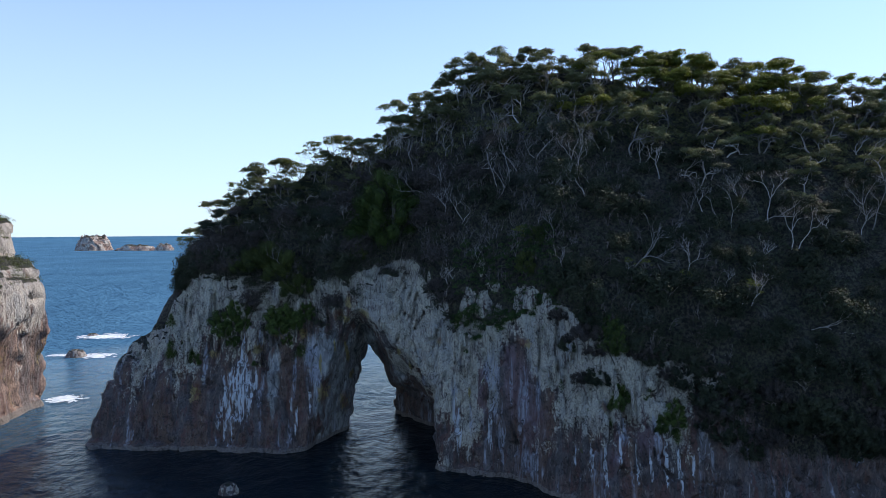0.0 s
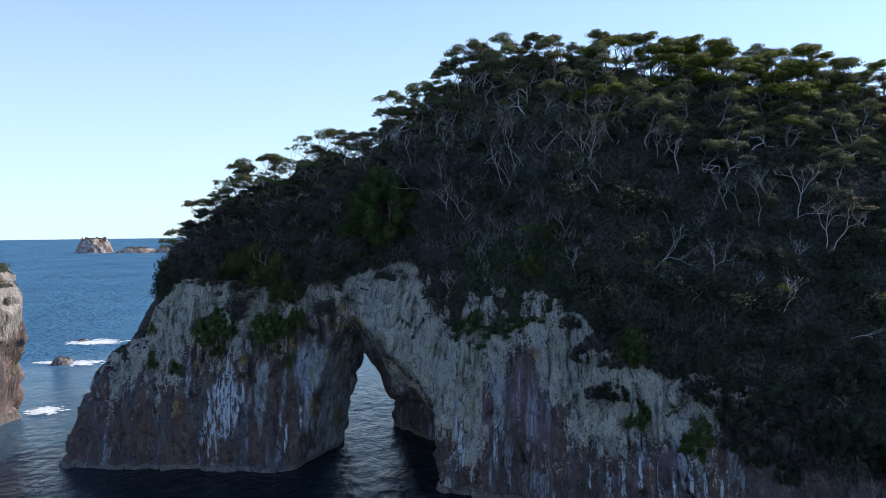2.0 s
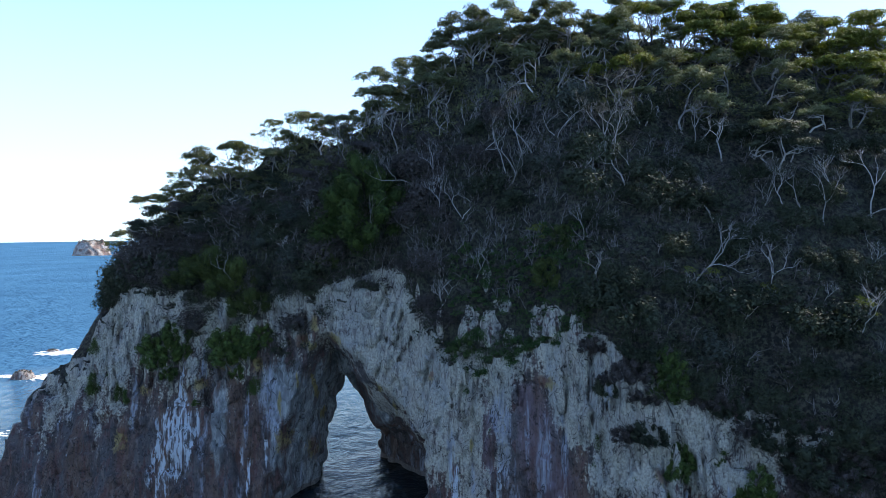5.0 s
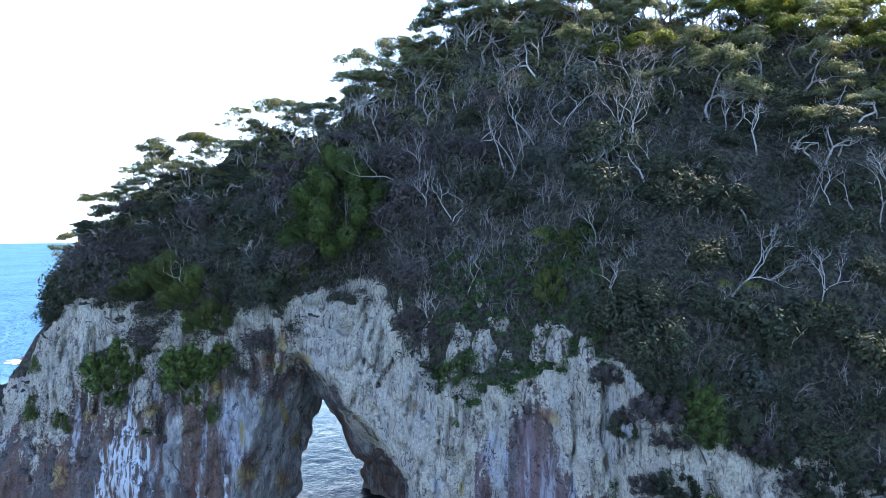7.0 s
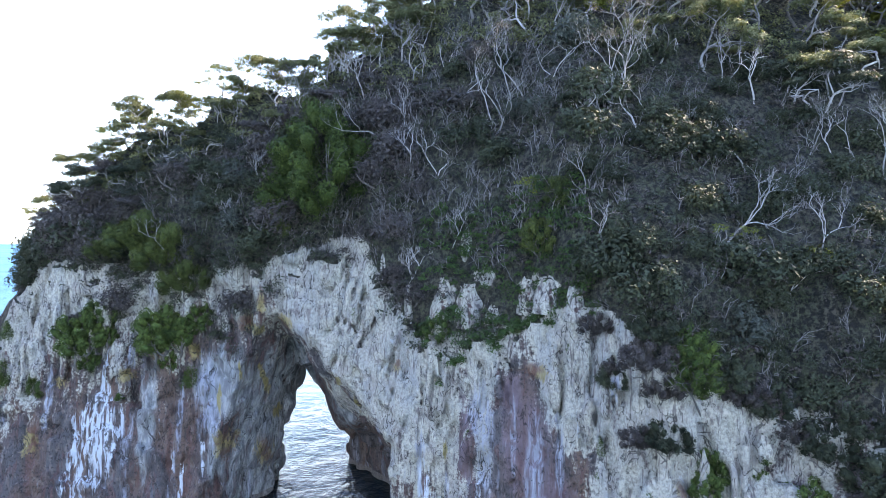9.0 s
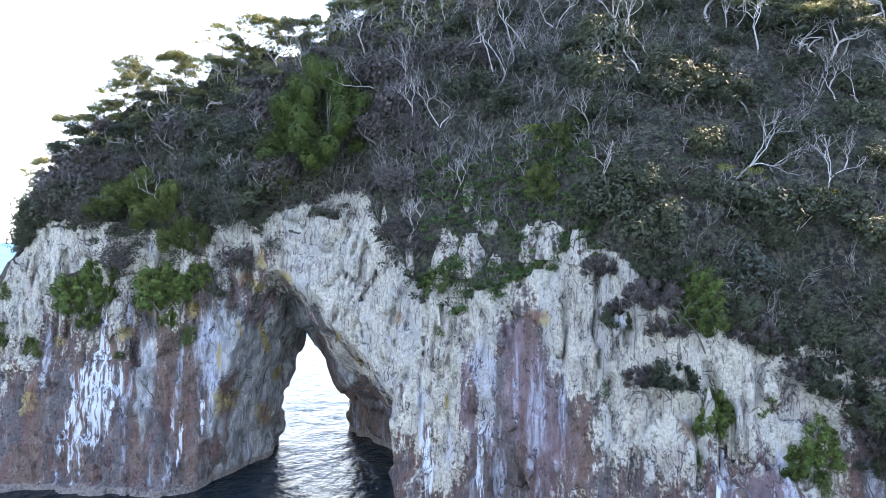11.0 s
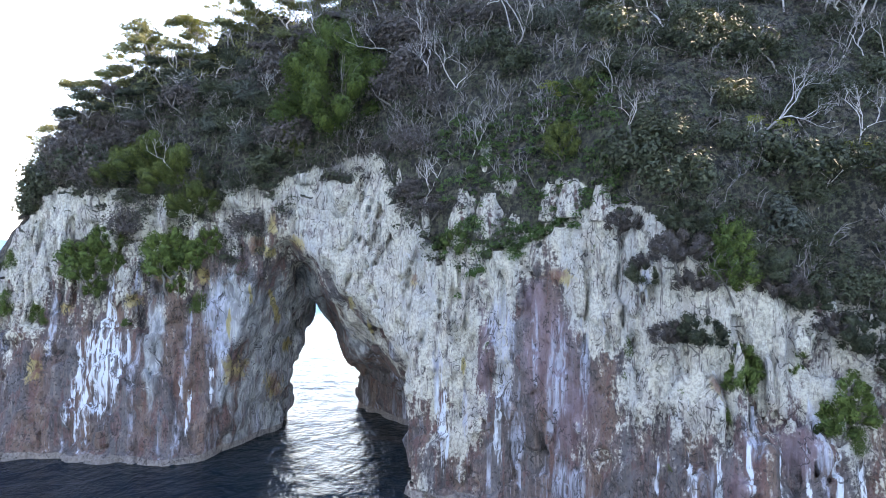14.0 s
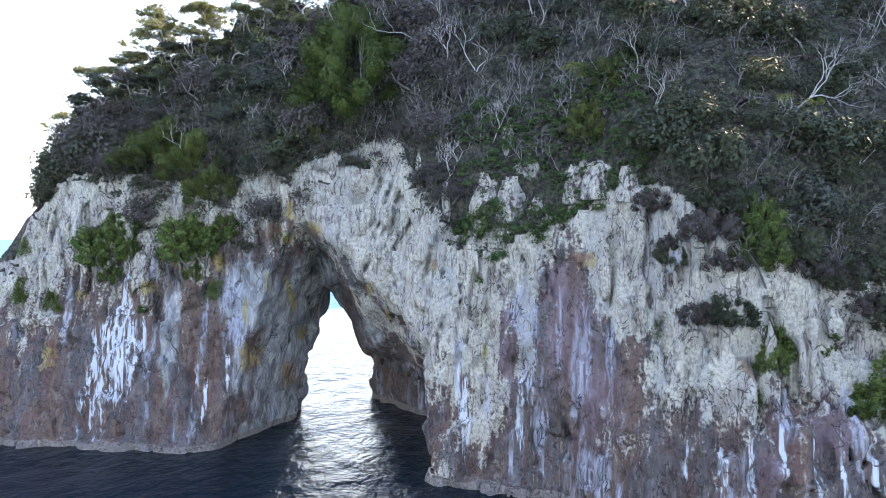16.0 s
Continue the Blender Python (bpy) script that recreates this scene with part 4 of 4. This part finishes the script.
def scatter(count_x, rows, keep, first=-38.5, last=63.0):
    """Places spread unevenly over the wooded slope: x, y and the share of the way up."""
    out = []
    for i in range(count_x):
        for j in range(rows):
            x = first + (last - first) * (i + RNG.uniform(0.05, 0.95)) / count_x
            s = (j + RNG.uniform(0.05, 0.95)) / rows
            if keep(x, s):
                e, c = float(front_y(x, rim_z(x))), float(table(x, CREST_Y))
                out.append((x, e + s * (c - e) + 0.4, s))
    return out


SHRUBS = {
    "green": [mound_shrub(s, LEAF_DARK, "dense dark green shrub on the steep slope", (1.5, 1.5, 1.5), 2300, 30, 0.125) for s in (41, 42)],
    "grey": [mound_shrub(s, LEAF_GREY, "grey-green wispy shrub on the steep slope", (1.3, 1.3, 1.6), 2000, 30, 0.115) for s in (48, 49)],
    "brown": [mound_shrub(s, LEAF_BROWN, "brown-grey dry shrub on the steep slope", (1.3, 1.3, 1.4), 2200, 34, 0.095) for s in (50, 54)],
}
BRUSH = [bare_tree(s, "low leafless bush of tangled grey twigs", h, BARK_TWIG, 0.35, None, 4) for s, h in ((34, 3.2), (35, 3.6), (36, 2.8))]


def at_share(x, s):
    e, c = float(front_y(x, rim_z(x))), float(table(x, CREST_Y))
    return e + s * (c - e) + 0.3


# the wood on the hill
spots = scatter(34, 9, lambda x, s: s > 0.2, -36.6)
spots += [(x, at_share(x, 0.8 + 0.2 * s), 0.8 + 0.2 * s) for x, _, s in scatter(30, 3, lambda x, s: True, -14)]
spots = [(x, y, s, on_ground(x, y)) for x, y, s in spots]
low_spots = [(x, at_share(x, s), s) for x, _, s in scatter(38, 6, lambda x, s: True, -38, 52)]
low_spots = [(x, at_share(x, 0.02 + 0.6 * s ** 1.7), s, on_ground(x, at_share(x, 0.02 + 0.6 * s ** 1.7))) for x, _, s in low_spots]
brush_spots = [(x, at_share(x, 0.01 + 0.5 * s ** 1.7)) for x, _, s in scatter(34, 4, lambda x, s: True, -38, 50)]
brush_spots = [(x, y, on_ground(x, y)) for x, y in brush_spots if not (1 < x < 12 and RNG.rand() < 0.6) and not (x > 14 and RNG.rand() < 0.5)]
KEEP_CLEAR = ((-6.9, 87.0, 3.6), (-23, 88.5, 3.0), (-20.5, 88, 2.5), (10, 75, 2.2))
spots = [p for p in spots if all((p[0] - x) ** 2 + (p[1] - y) ** 2 > r * r for x, y, r in KEEP_CLEAR)]
low_spots = [p for p in low_spots if not (1 < p[0] < 12 and p[2] < 0.55) and all((p[0] - x) ** 2 + (p[1] - y) ** 2 > r * r for x, y, r in KEEP_CLEAR)]
for x, y, s, z in spots:
    u = RNG.rand()
    if s < np.interp(x, (-12, 5, 20, 40), (0.7, 0.62, 0.45, 0.38)) and x > -12:
        proto = SLENDER[RNG.randint(4)] if u < 0.62 else SHADY[RNG.randint(3)] if u < 0.78 else BARE[RNG.randint(3)] if u < 0.9 or x > 6 else PURPLE[RNG.randint(2)]
    elif 26 < x < 46 and s > 0.6 and u < 0.6:
        proto = YELLOW[RNG.randint(2)]
    elif x < -9 and s > 0.62 and u < 0.5:
        proto = OPEN[RNG.randint(3)]
    elif x < -9 and s <= 0.62:
        proto = PURPLE[RNG.randint(2)] if u < 0.42 else SHADY[RNG.randint(3)] if u < 0.8 else CANOPY[RNG.randint(5)]
    elif u < 0.1 and x > 0:
        proto = YELLOW[RNG.randint(2)]
    else:
        proto = CANOPY[RNG.randint(5)]
    plant(proto, x, y, z, RNG.uniform(0.8, 1.08) * (0.8 if x < -33 else 0.88 if x < -10 else 1.0))
for x, y, s, z in low_spots:
    w = float(vn(x * 0.16, y * 0.2, 4.5)) + RNG.normal(0, 0.12)
    kind = "green" if x > 12 and (w > 0.58 or RNG.rand() < 0.6) else "grey" if w < 0.4 else "green" if w < 0.58 else "brown"
    plant(SHRUBS[kind][RNG.randint(2)], x, y, z - 0.2, RNG.uniform(0.7, 1.5))
for x, y, z in brush_spots:
    plant((BRUSH + BRUSH + BARE)[RNG.randint(8)], x, y, z, RNG.uniform(0.55, 1.0))

# pale rocks standing out of the growth above the rim
for i, (x, z, size) in enumerate(((8.9, 20.7, (1.5, 2.2, 1.1)), (10.2, 20.9, (2.0, 2.2, 0.9)), (11.5, 20.6, (1.3, 1.8, 0.8)), (3.1, 18.6, (2.6, 2.4, 2.2)), (5.0, 19.5, (2.4, 2.2, 1.8)), (4.7, 23.2, (1.2, 1.4, 1.6)), (0.3, 18.6, (0.9, 1.4, 2.4)), (-1.7, 22.0, (0.7, 0.7, 1.4)), (6.6, 18.6, (1.6, 1.0, 1.0)))):
    place = meet([GROUND, *CLIFF_PARTS], (x, 40, z + size[2] * 0.4), (0, 1, 0))
    islet("rock_outcrop", x, (place.y if place else float(front_y(x, z))) + 0.3 * size[1], size, 4.1 + i, "pale weathered rock standing out of the green slope", ROCK, z, 0.35, 1.6, 0.0)

# thin trees on the skyline over the arch
for i, (x, k) in enumerate(((-17.6, 1.0), (-16.2, 1.05), (-19.6, 0.9), (-21.4, 0.85), (-26.6, 0.8), (-28.4, 0.8))):
    plant(OPEN[i % 3], x, 93.6, on_ground(x, 93.6), k)

# plants that stand out singly
for x, z, k in ((-18.8, 12.6, 0.8), (-34.2, 11.4, 0.9), (-33.0, 11.2, 0.6), (-25, 11.2, 0.5), (-37.5, 12.0, 1.2), (-36, 12.2, 0.9), (-38, 16.0, 0.9), (12.5, 11.6, 0.7), (12.2, 10.2, 0.7), (17.0, 8.6, 0.6), (15.0, 9.8, 0.6), (23.6, 7.2, 1.0), (21.1, 12.0, 0.6), (-4.1, 18.9, 0.5), (14.3, 5.4, 0.4), (4.6, 10.8, 0.35), (8.0, 18.4, 0.6), (11.0, 17.6, 0.4), (1.2, 17.6, 0.7), (5.4, 17.4, 0.5)):
    plant(SHRUB_BRIGHT[RNG.randint(3)], x, on_face(x, z) + 0.15, z - 0.4, k)
for x, z, k in ((-27.6, 17.0, 1.5), (-29.0, 14.6, 1.4), (-28.2, 13.4, 1.0), (-26.9, 15.6, 1.0), (-21.2, 15.0, 1.5), (-19.6, 15.8, 1.4), (-20.6, 13.8, 0.9), (-17.8, 17.0, 0.9), (2.6, 17.2, 1.2), (17.6, 10.0, 0.95), (18.5, 10.6, 0.8), (22.4, 7.6, 1.2), (23.4, 8.4, 1.0), (21.0, 10.8, 0.5)):
    plant(CLIFF_BUSH[RNG.randint(2)], x, on_face(x, z) + 0.25, z - 0.6, k, RNG.uniform(-30, 30))
for i, x, z, k in ((1, 14.6, 12.0, 0.85), (0, 15.9, 12.0, 0.95), (1, 13.6, 15.9, 0.9), (1, 14.8, 16.6, 1.3), (0, 13.2, 15.4, 0.7), (1, 16.0, 15.0, 1.1), (0, 18.9, 15.6, 1.2), (1, 20.3, 14.6, 1.1), (0, 21.6, 14.0, 1.0), (1, 23.0, 12.6, 1.0), (0, 24.6, 11.6, 1.2), (1, 12.6, 18.4, 1.0), (0, 15.6, 18.2, 1.1), (1, -29.6, 16.9, 0.8)):
    plant(DARK_BUSH[i], x, on_face(x, z) + 0.3, z - 0.2, k, RNG.uniform(-30, 30))
for i in range(34):
    x, z = RNG.uniform(25.5, 50), RNG.uniform(5.5, 13.5)
    plant(DARK_BUSH[0 if RNG.rand() < 0.7 else 1], x, on_face(x, z) + 0.3, z - 0.4, RNG.uniform(0.8, 1.7))
for x, y, z, k in ((-23.6, 89.6, 22.8, 1.0), (-21.0, 88.7, 21.6, 1.0), (-19.2, 87.9, 19.6, 0.75), (-26.6, 90.6, 22.4, 0.8)):
    plant(OLIVE_BUSH, x, y, z, k, RNG.uniform(-20, 20))
plant(PLUME, -7.2, 87.5, 24.6, 1.1, 0)
for x, y, z, k in ((-11.2, 87.3, 24.4, 0.7), (-9.8, 87.4, 24.0, 0.5), (-8.6, 89.6, 30.0, 0.9)):
    plant(FEATHER[0], x, y, z, k)
CURTAIN = lobed_bush(56, LEAF_BRIGHT, "tall hanging curtain of bright green creeper on the cliff edge", (0.9, 0.7, 2.5), 44, 150, 0.8, 0.085)
for x, z, k in ((16.9, 14.8, 0.9), (17.8, 14.4, 1.0)):
    plant(CURTAIN, x, on_face(x, z) + 0.2, z, k, 0)
for x, y, k in ((9.6, 76.4, 1.0), (10.9, 76.6, 0.8)):
    plant(FEATHER[0], x, y, on_ground(x, y) - 0.3, k)
LONE = [bare_tree(61, "leaning dead tree with bleached pale trunk", 6.0, BARK_PALE, 0.1, None, 5, 0.42), bare_tree(62, "leaning half-dead tree with pale trunk and yellow tufts", 4.2, BARK_PALE, 0.3, LEAF_YELLOW, 5, 0.45)]
for i, x, y, k, tilt in ((0, 20.6, 72.2, 0.9, 26), (1, 23.7, 71.2, 1.0, 34), (1, 8.4, 78.0, 0.9, 8), (0, 26.5, 72.0, 0.75, -14), (1, 31, 70, 0.9, 20), (1, 19.6, 71.2, 0.6, 0), (1, 21.3, 71.5, 0.6, 5), (0, 14.0, 77.0, 0.6, -20), (0, 38.2, 69.4, 0.8, 58)):
    plant(LONE[i], x, y, on_ground(x, y), k, RNG.uniform(-30, 30), (0, tilt))


# ---- uncountable growth, as one mesh each ----
def slope_points(r, count, low, high, x0=-37.5, x1=63.0, thin=True):
    out = []
    while len(out) < count:
        x, s = r.uniform(x0, x1), low + (high - low) * r.rand() ** 1.7
        e, c = float(front_y(x, rim_z(x))), float(table(x, CREST_Y))
        y = e + s * (c - e)
        if thin and 0.5 < x < 12.5 and s < 0.3 and r.rand() > 0.5:
            continue
        out.append((x, y, on_ground(x, y)))
    return np.array(out)


def scrub(name, label, material, points, seed, leaves, leaf, size):
    """Low cushions of leaves at these places."""
    p = Plant(seed)
    for c in points:
        k = p.r.uniform(0.6, 1.3) * size
        p.clump(c + np.array([0, -0.15, 0.15]), (k, k, k * 0.8), leaves, leaf, 0.4)
    tagged(part(name, p.leaf_mesh(), material), label, "undergrowth", kind="stuff")


def twigs(name, label, material, points, seed):
    """Small leafless bushes of thin crooked stems at these places."""
    p = Plant(seed)
    for c in points:
        for _ in range(3):
            d = unit(np.array([p.r.normal(0, 0.4), p.r.normal(-0.3, 0.3), 1.0]))
            n = p.r.uniform(0.6, 1.9)
            a = c - d * 0.2
            b = a + d * n * 0.45 + p.r.normal(0, 0.12, 3)
            e = b + unit(d + p.r.normal(0, 0.4, 3)) * n * 0.5
            p.tube([a, b, e], (0.035, 0.026, 0.012), 3)
            for k in (0.3, 0.6, 0.9):
                f = b + (e - b) * k
                g = unit(d * 0.6 + p.r.normal(0, 0.6, 3)) * n * p.r.uniform(0.25, 0.5)
                p.tube([f, f + g * 0.5 + p.r.normal(0, 0.05, 3), f + g], (0.018, 0.014, 0.008), 3)
    tagged(part(name, p.wood_mesh(), material), label, "undergrowth", kind="stuff")


SR = np.random.RandomState(77)
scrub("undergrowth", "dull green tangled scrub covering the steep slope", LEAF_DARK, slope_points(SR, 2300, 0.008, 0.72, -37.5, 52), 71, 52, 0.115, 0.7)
scrub("undergrowth", "grey-brown dry scrub on the steep slope", LEAF_BROWN, slope_points(SR, 1200, 0.008, 0.6, -37.5, 30), 76, 46, 0.11, 0.6)
scrub("undergrowth", "dark scrub under the trees near the crest", LEAF_CANOPY, slope_points(SR, 1100, 0.6, 1.0), 72, 50, 0.15, 0.9)
scrub("ground_cover", "bright green creeping plants on the rocky ledge", LEAF_COVER, slope_points(SR, 400, 0.0, 0.17, 1.0, 12.5, False), 73, 70, 0.1, 0.45)
twigs("dry_brush", "dry grey twiggy brush among the scrub", BARK_TWIG, np.concatenate([slope_points(SR, 500, 0.0, 0.6, -37.5, 30), slope_points(SR, 380, 0.12, 0.7, -9, 15)]), 74)
HP = np.stack([SR.uniform(-80, -64.5, 420), SR.uniform(90, 113, 420), np.zeros(420)], 1)
HEADLAND = bpy.data.objects["headland"]
for row in HP:
    hit, place, _, _ = HEADLAND.ray_cast(Vector((row[0], row[1], 90)), Vector((0, 0, -1)))
    row[2] = place.z if hit and place.z > 20.5 else -3
scrub("headland_scrub", "olive and dry scrub on the headland's ledge and top", LEAF_OLIVE, HP[HP[:, 2] > 0], 75, 60, 0.1, 0.9)
